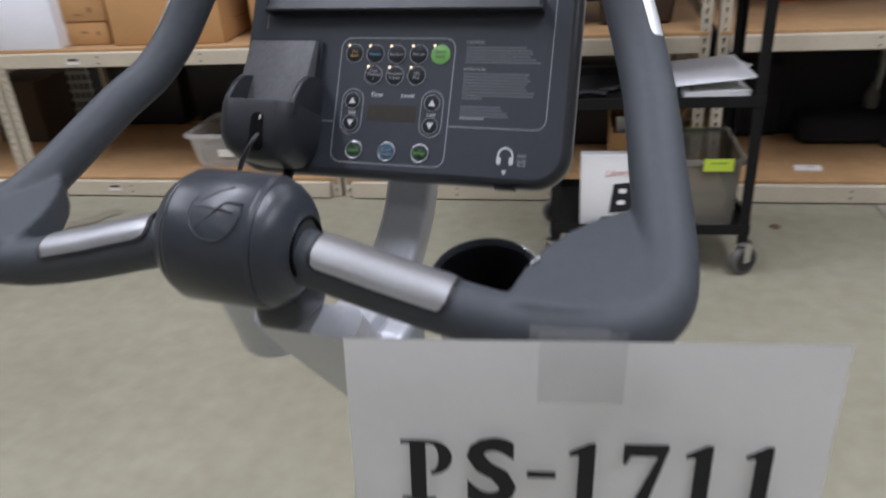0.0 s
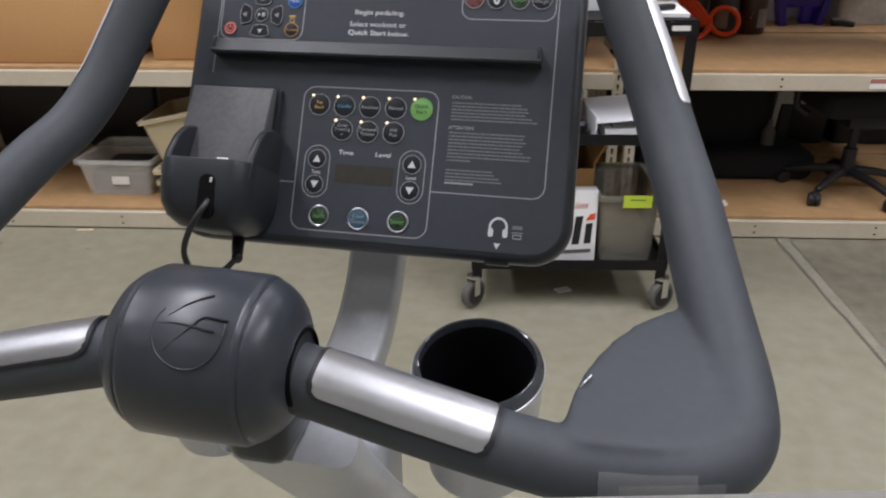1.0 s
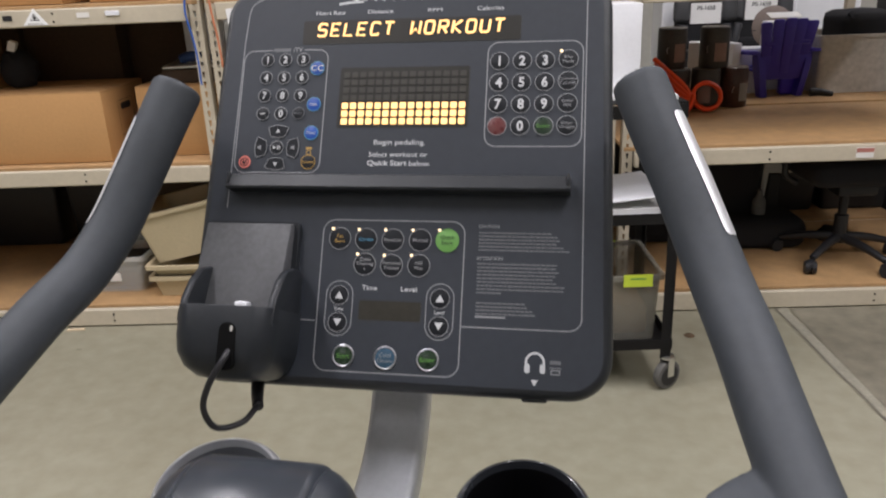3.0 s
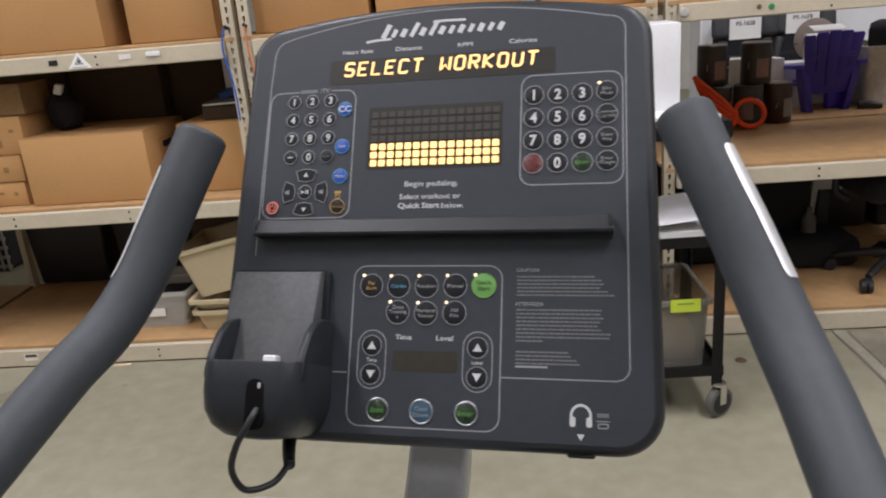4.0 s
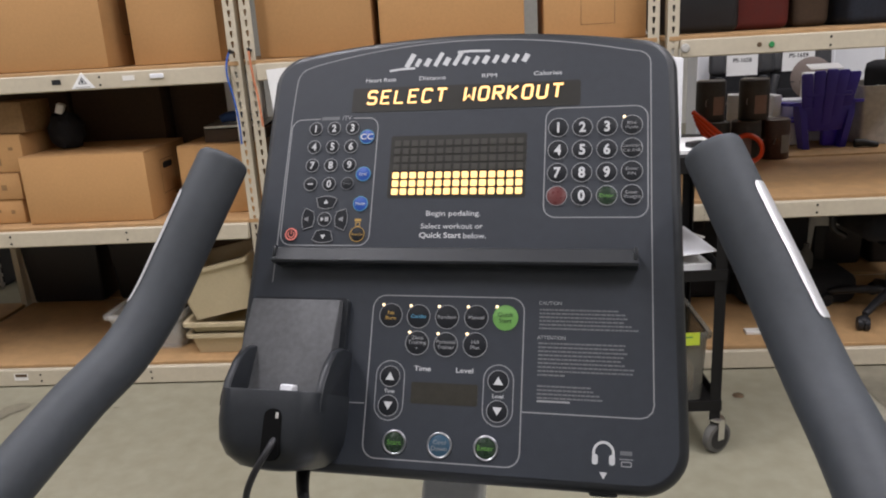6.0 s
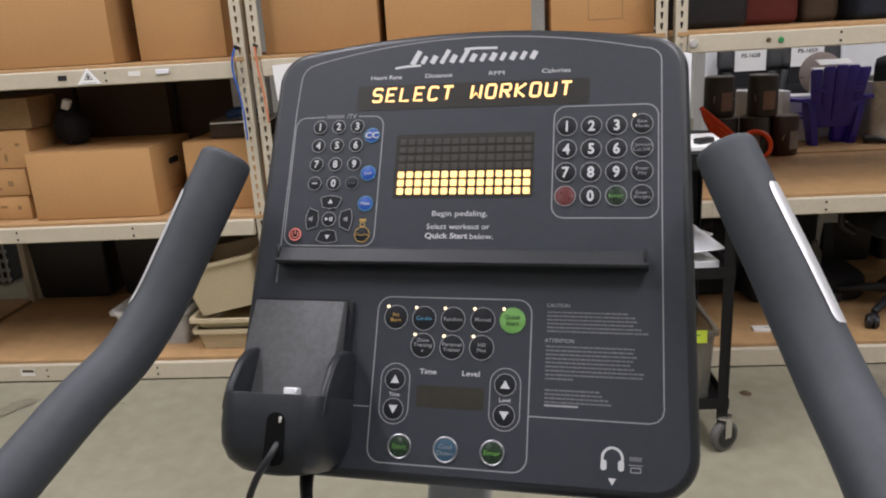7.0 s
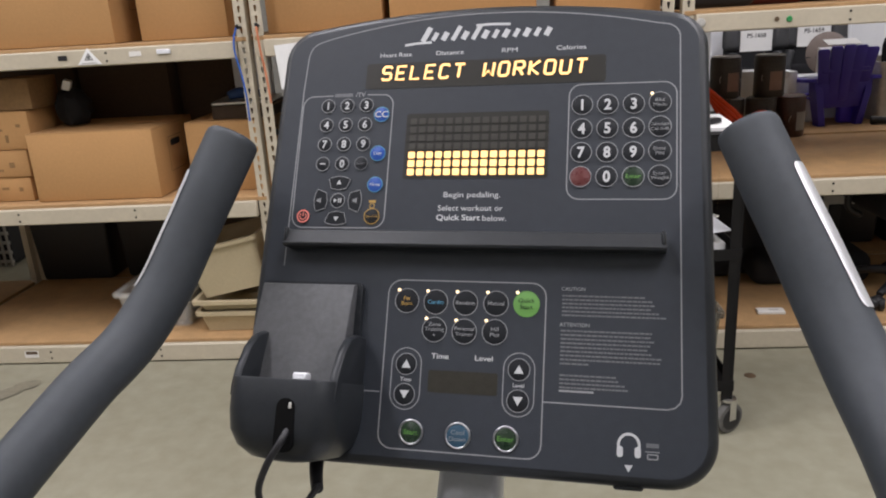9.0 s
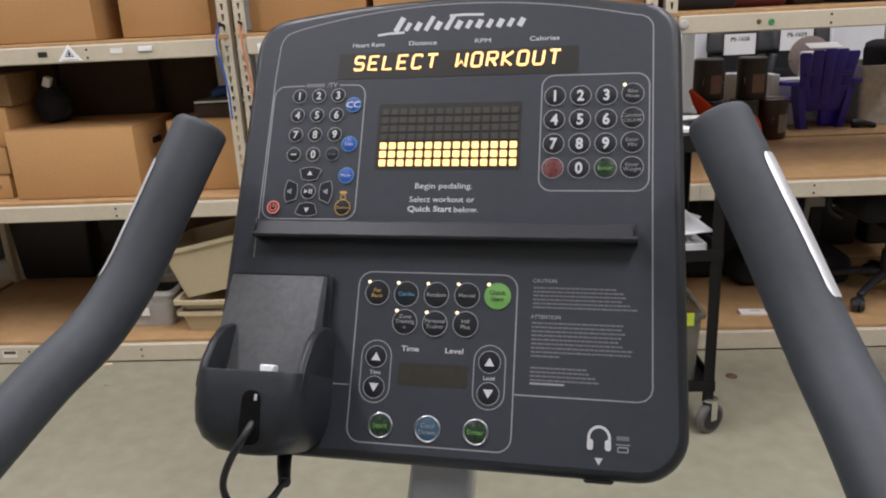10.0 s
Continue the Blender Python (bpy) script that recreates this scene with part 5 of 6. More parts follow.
part("printed_triangle", bm, INK, warn, m=Matrix(((1, 0, 0, 0), (0, 0, -1, -0.0016), (0, 1, 0, -0.004), (0, 0, 0, 1))), smooth=False)
part("printed_dot", slab(round_rect(-0.005, -0.005, 0.005, 0.005, 0.004, 3), 0, 0.0006), INK, warn, m=Matrix(((1, 0, 0, 0), (0, 0, -1, -0.001), (0, 1, 0, -0.004), (0, 0, 0, 1))), smooth=False)
part("print_bar", box((0, -0.0014, -0.024), (0.056, 0.0008, 0.003)), GREYT, warn)
plate("shelf_label", "small dark label on the upper beam", -1.902, 1.228, 0.034, 0.018, INK)
plate("shelf_label", "small white label on the upper beam", -1.626, 1.230, 0.045, 0.018, LABELW)
solid("label_holder", box((0, 0, 0), (0.052, 0.006, 0.017), 0.002), WHITEV, "white plastic label holder on the upper beam", "label", m=on_shelf(-1.518, -0.0280, 1.2325))
for s, z in ((-2.33, 0.630), (-2.295, 0.047), (-2.20, 1.228)):
    worn = plate("shelf_label", "worn white label on a beige beam", s, z, 0.060, 0.030, LABELW)
    part("print_bar", box((0.002, -0.0012, 0.007), (0.050, 0.0008, 0.013)), GREYT if z > 1 else CARD_PRINT, worn)
tag = plate("shelf_label", "white and red label on the middle beam", 1.215, 0.633, 0.066, 0.040, LABELW)
part("red_band", box((0, -0.0012, 0.009), (0.064, 0.0008, 0.016)), FADEDRED, tag)
tag = plate("shelf_label", "torn white and red label on the low beam", 1.510, 0.046, 0.060, 0.030, LABELW)
part("red_band", box((0.004, -0.0012, 0.008), (0.040, 0.0008, 0.010)), FADEDRED, tag)
# a green and a dark round cap on the beam
solid("magnet", lathe([(0.0, 0.006), (0.008, 0.006), (0.0105, 0.0)], 14, m=pose(0, 0, 0, 90)), mat("green_cap_plastic", (0.03, 0.22, 0.07), 0.4, var=0.1, scale=40), "green plastic cap on the upper beam", "magnet", m=on_shelf(0.6680, -0.0240, 1.2230))
solid("magnet", lathe([(0.0, 0.004), (0.007, 0.004), (0.0085, 0.0)], 14, m=pose(0, 0, 0, 90)), CARD_PRINT, "dark round cap on the upper beam", "magnet", m=on_shelf(0.6270, -0.0240, 1.2250))
solid("beam_cap", lathe([(0.0, 0.010), (0.012, 0.009), (0.016, 0.004), (0.016, 0.0)], 20, m=pose(0, 0, 0, 90)), GREYT, "round grey plastic cap on the upper beam", "cap", m=on_shelf(0.375, -0.0240, 1.226))
bm = bmesh.new()
for k in range(24):
    lathe([(0.0, -0.0015), (0.0015, 0.0), (0.0, 0.0015)], 6, bm, pose(0.0005 * math.sin(k), 0, -0.0058 * k))
solid("bead_chain", bm, CARD_PRINT, "thin bead chain hanging from the deck's edge", "chain", m=on_shelf(0.462, -0.0290, 0.705))
solid("bungee_strap", sweep(smooth_path([(0, 0, 0), (-0.012, -0.006, -0.04), (-0.014, -0.006, -0.09), (-0.002, -0.004, -0.16), (0.006, -0.004, -0.24), (0.006, -0.003, -0.33)], 6), 0.0035, 8), BLUEC, "blue cord hanging on the slotted post", "cord", m=on_shelf(-1.238, -0.030, 1.300))
solid("cord_hook", sweep([(0, 0.02, 0), (0, -0.008, 0), (0, -0.012, 0.008)], 0.006, 8), INK, "dark hook on the slotted post", "hook", m=on_shelf(-1.234, -0.022, 1.300))
solid("orange_strap", sweep(smooth_path([(0, 0, 0.0), (0.006, -0.004, -0.08), (0.016, -0.003, -0.17), (0.022, -0.004, -0.27)], 5), 0.0042, 8), mat("faded_orange_strap", (0.55, 0.20, 0.10), 0.6, var=0.1, scale=30), "faded orange strap hanging beside the post", "strap", m=on_shelf(-1.168, -0.022, 1.300))
solid("strap_hook", sweep([(0, 0.02, 0), (0, -0.006, 0), (0, -0.010, 0.008)], 0.006, 8), INK, "dark hook on the slotted post", "hook", m=on_shelf(-1.168, -0.012, 1.302))

solid("paper_sheet", moved(box((0, 0, 0), (0.16, 0.002, 0.155)), pose(0, 0, 0, 0, -4, 0)), WHITE, "white sheet of paper hanging on the upper beam", "paper", m=on_shelf(-1.025, -0.0275, 1.160))
# right bay, middle deck: paint cans, cable, toy chair, grey drum
def paint_can(s, d, z, label, r=0.066, h=0.182, body=CANM, rust=False):
    c = thing("paint_can", label, "can", on_shelf(s, d, z, rnd.uniform(-40, 40)), "paint cans")
    part("body", lathe([(r - 0.003, 0.0), (r, 0.004), (r, h - 0.012), (r - 0.002, h - 0.006), (r, h - 0.003), (r - 0.004, h)], 28, closed=True), body, c)
    part("lid", lathe([(r - 0.005, h - 0.001), (r - 0.007, h + 0.002), (r - 0.012, h - 0.003), (0.0, h - 0.003)], 28), CANLID, c, "steel lid")
    bm = bmesh.new()
    rows = [[bm.verts.new(((r + 0.0008) * math.sin(w), -(r + 0.0008) * math.cos(w), z_)) for w in [-0.55 + 0.9 * i / 8 for i in range(9)]] for z_ in (0.03, h * 0.62)]
    for i in range(8):
        bm.faces.new((rows[0][i], rows[0][i + 1], rows[1][i + 1], rows[1][i]))
    part("paper_label", bm, CANGREY if rust else CANPINK, c, "printed label")
    part("handle", sweep([((r + 0.003) * math.cos(w), (r + 0.003) * math.sin(w) * 0.4 - r * 0.75, h * 0.55 - 0.05 * math.sin(w)) for w in [math.pi * i / 12 for i in range(13)]], 0.0016, 6), ZINC, c, "wire handle")
    return c


paint_can(0.728, 0.82, MID, "dark paint can at the bottom of a stack")
paint_can(0.998, 0.82, MID, "dark paint can with rust-red runs", rust=True, body=mat("dark_red_can", (0.055, 0.022, 0.014), 0.4, var=0.5, scale=9))
paint_can(0.710, 0.85, MID + 0.1835, "dark paint can stacked on others")
paint_can(0.900, 0.83, MID + 0.1835, "dark paint can stacked on others")
paint_can(0.862, 0.80, MID, "dark paint can at the bottom of a stack")
cable = thing("extension_cord", "coiled orange extension cord on the deck", "cable", on_shelf(0.72, 0.66, MID))
for k in range(3):
    pts = [(0.115 + 0.063 * math.cos(w) + 0.004 * k, 0.02 + 0.03 * math.sin(w) + 0.01 * k, 0.070 + 0.055 * math.sin(w)) for w in [2 * math.pi * i / 24 for i in range(25)]]
    part("loop", sweep(pts, 0.0100, 8, round_ends=False), ORANGE, cable)
for k in range(4):
    part("strand", sweep(smooth_path([(-0.13 + 0.01 * k, 0.03 + 0.012 * k, 0.245 - 0.018 * k), (-0.06, 0.02 + 0.01 * k, 0.185 - 0.02 * k), (0.01, 0.01, 0.12 - 0.02 * k), (0.05, 0.0, 0.05 + 0.01 * k), (0.0, -0.02 - 0.01 * k, 0.010), (-0.08, -0.03, 0.010)], 6), 0.0105, 8), ORANGE, cable)
solid("cord_reel", lathe([(0.02, 0.0), (0.085, 0.0), (0.085, 0.01), (0.03, 0.02), (0.03, 0.10), (0.085, 0.11), (0.085, 0.12), (0.02, 0.12)], 28, closed=True), BLACKP, "black cord reel under the orange cord", "reel", m=on_shelf(0.60, 0.80, MID))


def toy_chair():
    c = thing("toy_garden_chair", "small purple plastic garden chair seen from behind", "chair", on_shelf(1.312, 1.015, MID, 9))
    for i in range(5):
        b0, t0, hgt = -0.090 + 0.045 * i, -0.120 + 0.060 * i, 0.262 - 0.004 * (i - 2) ** 2
        bm = slab([(b0 - 0.0218, 0), (b0 + 0.0218, 0), (t0 + 0.0286, hgt - 0.010), (t0 + 0.022, hgt), (t0 - 0.022, hgt), (t0 - 0.0286, hgt - 0.010)], -0.005, 0.005, bevel=0.002)
        part("back_slat", moved(bm, pose(0, 0.012 + 0.004 * abs(i - 2), 0.118, 97)), PURPLE, c)
    bm = slab([(-0.118, 0.085), (0.118, 0.085), (0.126, 0.150), (0.122, 0.200), (-0.122, 0.200), (-0.126, 0.150)], -0.006, 0.006, bevel=0.003)
    part("back_rail", moved(bm, pose(0, 0.026, 0, 95)), PURPLE, c)
    part("back_rail", box((0, -0.002, 0.262), (0.235, 0.010, 0.022), 0.004), PURPLE, c)
    for s in (-1, 1):
        bm = bmesh.new()
        prof = [(-0.006, 0.0), (0.044, 0.0), (0.058, 0.155), (0.050, 0.205), (0.0, 0.210), (-0.014, 0.16)]
        sides = [[bm.verts.new((s * (0.076 + 0.011 * k + 0.034 * q / 0.2), 0.01 + y, q)) for y, q in prof] for k in (0, 3)]
        n = len(prof)
        for j in range(n):
            bm.faces.new((sides[0][j], sides[0][(j + 1) % n], sides[1][(j + 1) % n], sides[1][j]))
        bm.faces.new(sides[0][::-1])
        bm.faces.new(sides[1])
        part("rear_leg", bm, PURPLE, c)
        part("front_leg", box((s * 0.150, 0.260, 0.085), (0.018, 0.05, 0.17), 0.004), PURPLE, c)
        arm = slab(round_rect(-0.030, -0.150, 0.030, 0.160, (0.020, 0.020, 0.012, 0.012), 4), -0.008, 0.008, bevel=0.003)
        part("arm", moved(arm, pose(s * 0.158, 0.150, 0.212, -3)), PURPLE, c)
    for i in range(5):
        part("seat_slat", box((0, 0.06 + 0.048 * i, 0.110 + 0.014 * i), (0.235, 0.043, 0.011), 0.004), PURPLE, c)
    return c


toy_chair()
solid("white_card", box((0, 0, 0.0), (0.15, 0.070, 0.003)), WHITE, "white card lying on the toy chair's back", "card", m=on_shelf(1.292, 1.040, MID + 0.3905) @ pose(0, 0, 0, 17))
# large smoky tub with dark bags, crumpled film and a pale carton at the deck's end
tub = open_bin("storage_tub", "large cloudy grey plastic tub full of black bags", on_shelf(1.690, 1.06, MID), 0.40, 0.38, 0.285, mat("cloudy_plastic", (0.52, 0.49, 0.44), 0.35, var=0.22, scale=7, fine=40, alpha=0.93), taper=0.93, rim=0.008)
bm = box((0.06, 0.19, 0.300), (0.25, 0.30, 0.19), 0.06, seg=5)
lump = random.Random(3)
for v in bm.verts:
    v.co += Vector((lump.uniform(-1, 1), lump.uniform(-1, 1), lump.uniform(-1, 1))) * 0.008
part("bag", bm, BLACKF, tub, "black bag")
bm = bmesh.new()
bmesh.ops.create_icosphere(bm, subdivisions=3, radius=1.0)
for v in bm.verts:
    k = 1 + 0.22 * math.sin(9 * v.co.x + 4 * v.co.z) * math.cos(7 * v.co.y - 3 * v.co.z) + lump.uniform(-0.10, 0.10)
    v.co = Vector((v.co.x * 0.062 * k, v.co.y * 0.050 * k, max(-0.0, 0.030 + v.co.z * 0.034 * k)))
solid("crumpled_film", bm, mat("crumpled_clear_film", (0.50, 0.47, 0.42), 0.25, var=0.2, scale=30, alpha=0.75), "crumpled clear plastic film on the deck", "film", m=on_shelf(1.675, 0.52, MID), smooth=False)
pale = thing("pale_carton", "pale grey carton at the end of the deck", "box", on_shelf(1.768, 0.068, MID, 0))
PALEC = mat("weathered_grey_card", (0.25, 0.24, 0.21), 0.8, var=0.12, scale=8)
part("carton", box((0, 0.13, 0.049), (0.215, 0.25, 0.094), 0.004, seg=2), PALEC, pale)
part("lid_flap", box((0, 0.13, 0.098), (0.222, 0.257, 0.006), 0.002), PALEC, pale)
for s, d, w, dep, h in ((1.42, 1.30, 0.20, 0.05, 0.09), (1.385, 1.30, 0.17, 0.10, 0.345), (0.905, 1.12, 0.075, 0.10, 0.272), (1.085, 1.12, 0.045, 0.10, 0.262), (1.215, 1.22, 0.15, 0.12, 0.226)):
    solid("white_package", box((0, 0, h / 2), (w, dep, h), 0.006, seg=2), WHITEV, "small white package behind the toy chair", "package", m=on_shelf(s, d, MID, rnd.uniform(-20, 20)), group="white packages")
solid("purple_lump", box((0, 0, 0.05), (0.07, 0.05, 0.10), 0.012, seg=3), mat("violet_film", (0.05, 0.02, 0.45), 0.3, var=0.1, scale=30), "shiny violet package under the toy chair", "package", m=on_shelf(1.36, 1.10, MID))
solid("black_shoe", sweep(smooth_path([(0, 0, 0.022), (0.04, 0, 0.022), (0.08, 0, 0.016), (0.10, 0, 0.013)], 5), lambda q: 0.020 - 0.008 * q, 12), BLACKP, "small black object beside the toy chair", "clutter", m=on_shelf(1.445, 1.00, MID, -15))
# upper deck of the right bay; its shade is put into the darkened colours
for s, d, w, dep, h, m_, label in ((0.50, 0.28, 0.30, 0.30, 0.22, BLACKP, "black equipment case on the upper deck"), (0.73, 0.32, 0.24, 0.26, 0.25, mat("dull_red_fabric", (0.085, 0.010, 0.006), 0.8, var=0.2, scale=20), "dull red bag on the upper deck"),
                                  (0.945, 0.36, 0.14, 0.20, 0.30, SHADEBR, "narrow brown carton on the upper deck, darkened for shade"), (1.30, 0.28, 0.50, 0.34, 0.16, mat("navy_fabric", (0.009, 0.013, 0.022), 0.8, var=0.4, scale=9), "dark navy bundle on the upper deck"), (1.66, 0.25, 0.30, 0.34, 0.24, BLACKP, "black equipment case on the upper deck")):
    solid("upper_item", box((0, dep / 2, h / 2), (w, dep, h), 0.03, seg=4), m_, label, "storage", m=on_shelf(s, d, TOP))

# low deck of the right bay
def star_base(c, r, material=BLACKP, start=222):
    for i in range(5):
        w = radians(start + 72 * i)
        cx, cy = r * math.cos(w), r * math.sin(w)
        part("base_arm", sweep(smooth_path([(0, 0, 0.105), (cx * 0.5, cy * 0.5, 0.092), (cx * 0.95, cy * 0.95, 0.066)], 5), lambda q: 0.021 - 0.007 * q, 10), material, c, "black arm of the star base")
        wh = part("castor", lathe([(0.008, -0.022), (0.026, -0.022), (0.028, -0.018), (0.028, -0.004), (0.020, -0.002), (0.020, 0.002), (0.028, 0.004), (0.028, 0.018), (0.026, 0.022), (0.008, 0.022)], 18, m=pose(cx, cy, 0.0285, 90, 0, math.degrees(w) + 35), closed=True), material, c, "twin wheel castor")
        part("castor_hood", lathe([(0.026, 0.0), (0.024, 0.014), (0.010, 0.026), (0.0, 0.027)], 14, m=pose(cx, cy, 0.036)), material, wh)


office = thing("office_chair", "black office chair with a five-armed castor base", "chair", on_shelf(1.322, 0.285, LOW))
star_base(office, 0.245)
part("gas_column", lathe([(0.028, 0.08), (0.028, 0.20), (0.018, 0.205), (0.018, 0.33)], 18, closed=True), BLACKP, office)
part("mechanism", box((0, 0, 0.335), (0.16, 0.22, 0.05), 0.012, seg=2), BLACKP, office)
part("seat", box((0, 0.02, 0.415), (0.42, 0.40, 0.11), 0.045, seg=5), BLACKF, office, "black padded seat")
part("armrest", sweep(smooth_path([(-0.20, 0.02, 0.34), (-0.25, 0.02, 0.38), (-0.25, 0.02, 0.46)], 5), 0.014, 10), BLACKP, office)
for s, d, w, dep, h, label in ((0.86, 0.55, 0.46, 0.20, 0.44, "black padded seat lying at the back of the low deck"), (0.60, 0.52, 0.24, 0.20, 0.36, "black case at the back of the low deck")):
    solid("seat_cushion", box((0, dep / 2, h / 2), (w, dep, h), 0.05, seg=4), BLACKF, label, "seat", m=on_shelf(s, d, LOW), group="black cushions")
solid("seat_cushion", box((0, 0.10, 0.07), (0.50, 0.26, 0.14), 0.05, seg=4), BLACKF, "low black cushion at the back of the low deck", "seat", m=on_shelf(1.00, 0.43, LOW), group="black cushions")
gp = thing("folded_table", "grey folded panel standing behind the seats", "panel", on_shelf(1.160, 0.70, LOW))
part("board", box((0.03, 0.0, 0.36), (0.21, 0.012, 0.16), 0.003), GREYT, gp)
part("foot", box((0.03, 0.0, 0.14), (0.05, 0.012, 0.28), 0.003), RUBBER, gp)
part("strut", moved(box((0, 0, 0.2), (0.028, 0.012, 0.40), 0.003), pose(-0.055, -0.03, 0, 0, 6, 0)), GREYT, gp)
solid("small_bottle", lathe([(0.0, 0.0), (0.03, 0.0), (0.03, 0.06), (0.012, 0.09), (0.012, 0.11), (0.0, 0.11)], 16), TYRE, "small grey bottle on a black cushion", "bottle", m=on_shelf(1.06, 0.52, LOW + 0.1405))
note = solid("note_card", box((0, 0, 0.006), (0.104, 0.046, 0.012), 0.002), LABELW, "small white printed carton lying on the low deck", "package", m=on_shelf(0.735, 0.125, LOW, -3))
part("print_bar", box((0.01, -0.0005, 0.0124), (0.035, 0.010, 0.0006)), GREYT, note)
# the second low deck row: unseen black totes added to block light from behind
for s in (0.55, 0.95, 1.35, 1.72):
    tote(s, 0.95, LOW, 0.37, 0.40, 0.47, BLACKP, "black lidded storage tote at the back of the low deck")
# machines on the floor past the rack's end
tool = thing("tool_cart", "small red engine with a dark base standing on the floor", "machine", on_shelf(2.235, 0.74, 0))
part("base", box((0, 0, 0.05), (0.26, 0.40, 0.10), 0.012, seg=2), RUBBER, tool, "dark rubber base")
part("engine", box((-0.01, 0, 0.15), (0.20, 0.26, 0.10), 0.03, seg=3), CANRED, tool, "red engine block")
part("fuel_cap", lathe([(0.0, 0.03), (0.03, 0.028), (0.034, 0.0)], 18, m=pose(-0.05, -0.08, 0.20)), ORANGE, tool, "orange cap")
part("grille", box((-0.01, -0.136, 0.15), (0.12, 0.012, 0.06), 0.004), BLACKP, tool, "black grille")
part("bar", sweep(smooth_path([(-0.11, -0.19, 0.06), (-0.11, -0.19, 0.22), (0.0, -0.19, 0.25), (0.11, -0.19, 0.22), (0.11, -0.19, 0.06)], 6), 0.010, 8), BLACKP, tool, "black frame bar")
# black cabinets added as dark filler in front of the bright wall
for s, d, w, dep, h, label in ((2.28, 1.02, 0.62, 0.50, 1.16, "tall black cabinet added to fill the dark past the rack"), (2.62, 0.40, 0.56, 0.50, 0.62, "low black cabinet added to fill the dark past the rack")):
    cab = thing("black_cabinet", label, "cabinet", on_shelf(s, d, 0), "black cabinets")
    part("body", box((0, dep / 2, h / 2), (w, dep, h), 0.012, seg=2), BLACKP, cab)
    for k in (-1, 1):
        part("door", box((k * w / 4, -0.008, h / 2), (w / 2 - 0.012, 0.016, h - 0.06), 0.004), RUBBER, cab)
        part("handle", box((k * 0.03, -0.022, h * 0.55), (0.012, 0.012, 0.10), 0.004), TYRE, cab)


# ---- seats standing behind the racks ----
BOLSTER = mat("dark_grey_vinyl", (0.045, 0.046, 0.050), 0.5, var=0.15, scale=20)


def tall_chair(s, d, turn, label, paper="", back=BLACKF, rise=0.0):
    c = thing("office_chair", label, "chair", on_shelf(s, d, 0, turn), "office chairs behind the rack")
    star_base(c, 0.30)
    part("gas_column", lathe([(0.028, 0.08), (0.028, 0.42)], 16, closed=True), BLACKP, c)
    part("seat", box((0, 0, 0.47), (0.50, 0.48, 0.10), 0.045, seg=5), back, c, "black padded seat")
    bm = box((0, 0, 0), (0.46, 0.10, 0.62), 0.045, seg=5)
    for v in bm.verts:
        v.co.y += 0.10 * (v.co.x / 0.23) ** 2 * -0.4
        v.co.x *= 1 - 0.18 * max(0, v.co.z / 0.31)
    part("backrest", moved(bm, pose(0, 0.22, 0.80, -6)), back, c, "tall padded backrest")
    for e in (-1, 1):
        part("head_wing", moved(box((0, 0, 0), (0.115, 0.07, 0.165), 0.033, seg=5), pose(e * 0.165, 0.165, 1.005, -6, 0, e * 14)), BOLSTER, c, "dark grey padded head wing")
        bm = sweep(smooth_path([(e * 0.150, 0.160, 0.90), (e * 0.172, 0.150, 0.78), (e * 0.178, 0.155, 0.66), (e * 0.165, 0.165, 0.56)], 6), 0.032, 14, wide=1.3)
        part("side_bolster", bm, BOLSTER, c, "dark grey padded side bolster")
    part("lumbar_pad", box((0, 0.150, 0.70), (0.30, 0.06, 0.22), 0.028, seg=4), back, c, "black lumbar pad")
    for x in (-0.27, 0.27):
        part("armrest", sweep(smooth_path([(x * 0.8, 0.05, 0.45), (x, 0.05, 0.50), (x, 0.05, 0.66), (x, -0.12, 0.69), (x, -0.18, 0.69)], 5), 0.020, 10), BLACKP, c, "black armrest")
    if paper:
        sh = part("paper_sheet", box((0, 0.150, 0.985 + rise), (0.215, 0.003, 0.14)), WHITE, c, "white sheet with a stock number")
        part("printed_number", moved(text_mesh(paper, 0.027, bold=0.03, stretch=1.02), Matrix(((1, 0, 0, 0), (0, 0, -1, 0.1475), (0, 1, 0, 1.020 + rise), (0, 0, 0, 1)))), INK, sh, smooth=False)
    return c


tall_chair(1.450, 2.62, 2, "black office chair with a white numbered sheet on its back", "PS-1658")
tall_chair(1.830, 2.66, -4, "black office chair with a white numbered sheet on its back", "PS-1659", rise=0.010)
rc = thing("round_seat", "mauve-brown fabric chair with a round back", "chair", on_shelf(1.640, 2.10, 0))
part("round_back", lathe([(0.0, 0.0), (0.09, 0.010), (0.120, 0.025), (0.128, 0.045), (0.09, 0.072), (0.0, 0.08)], 32, m=pose(0, 0, 0.925, 82)), mat("mauve_fabric", (0.19, 0.155, 0.138), 0.9, var=0.1, scale=40), rc)
part("seat", box((0, 0.12, 0.50), (0.44, 0.42, 0.09), 0.035, seg=4), mat("mauve_fabric_seat", (0.19, 0.155, 0.138), 0.9, var=0.1, scale=40), rc)
for x in (-0.18, 0.18):
    for y in (-0.06, 0.30):
        part("leg", box((x, y, 0.23), (0.03, 0.03, 0.46), 0.004), BLACKP, rc)
part("back_post", box((0, 0.01, 0.67), (0.04, 0.02, 0.32), 0.004), BLACKP, rc)
part("seam", sweep([(-0.124, -0.047, 0.915), (-0.06, -0.085, 0.915), (0.06, -0.085, 0.915), (0.124, -0.047, 0.915)], 0.004, 6), BLACKP, rc, "dark seam across the back")
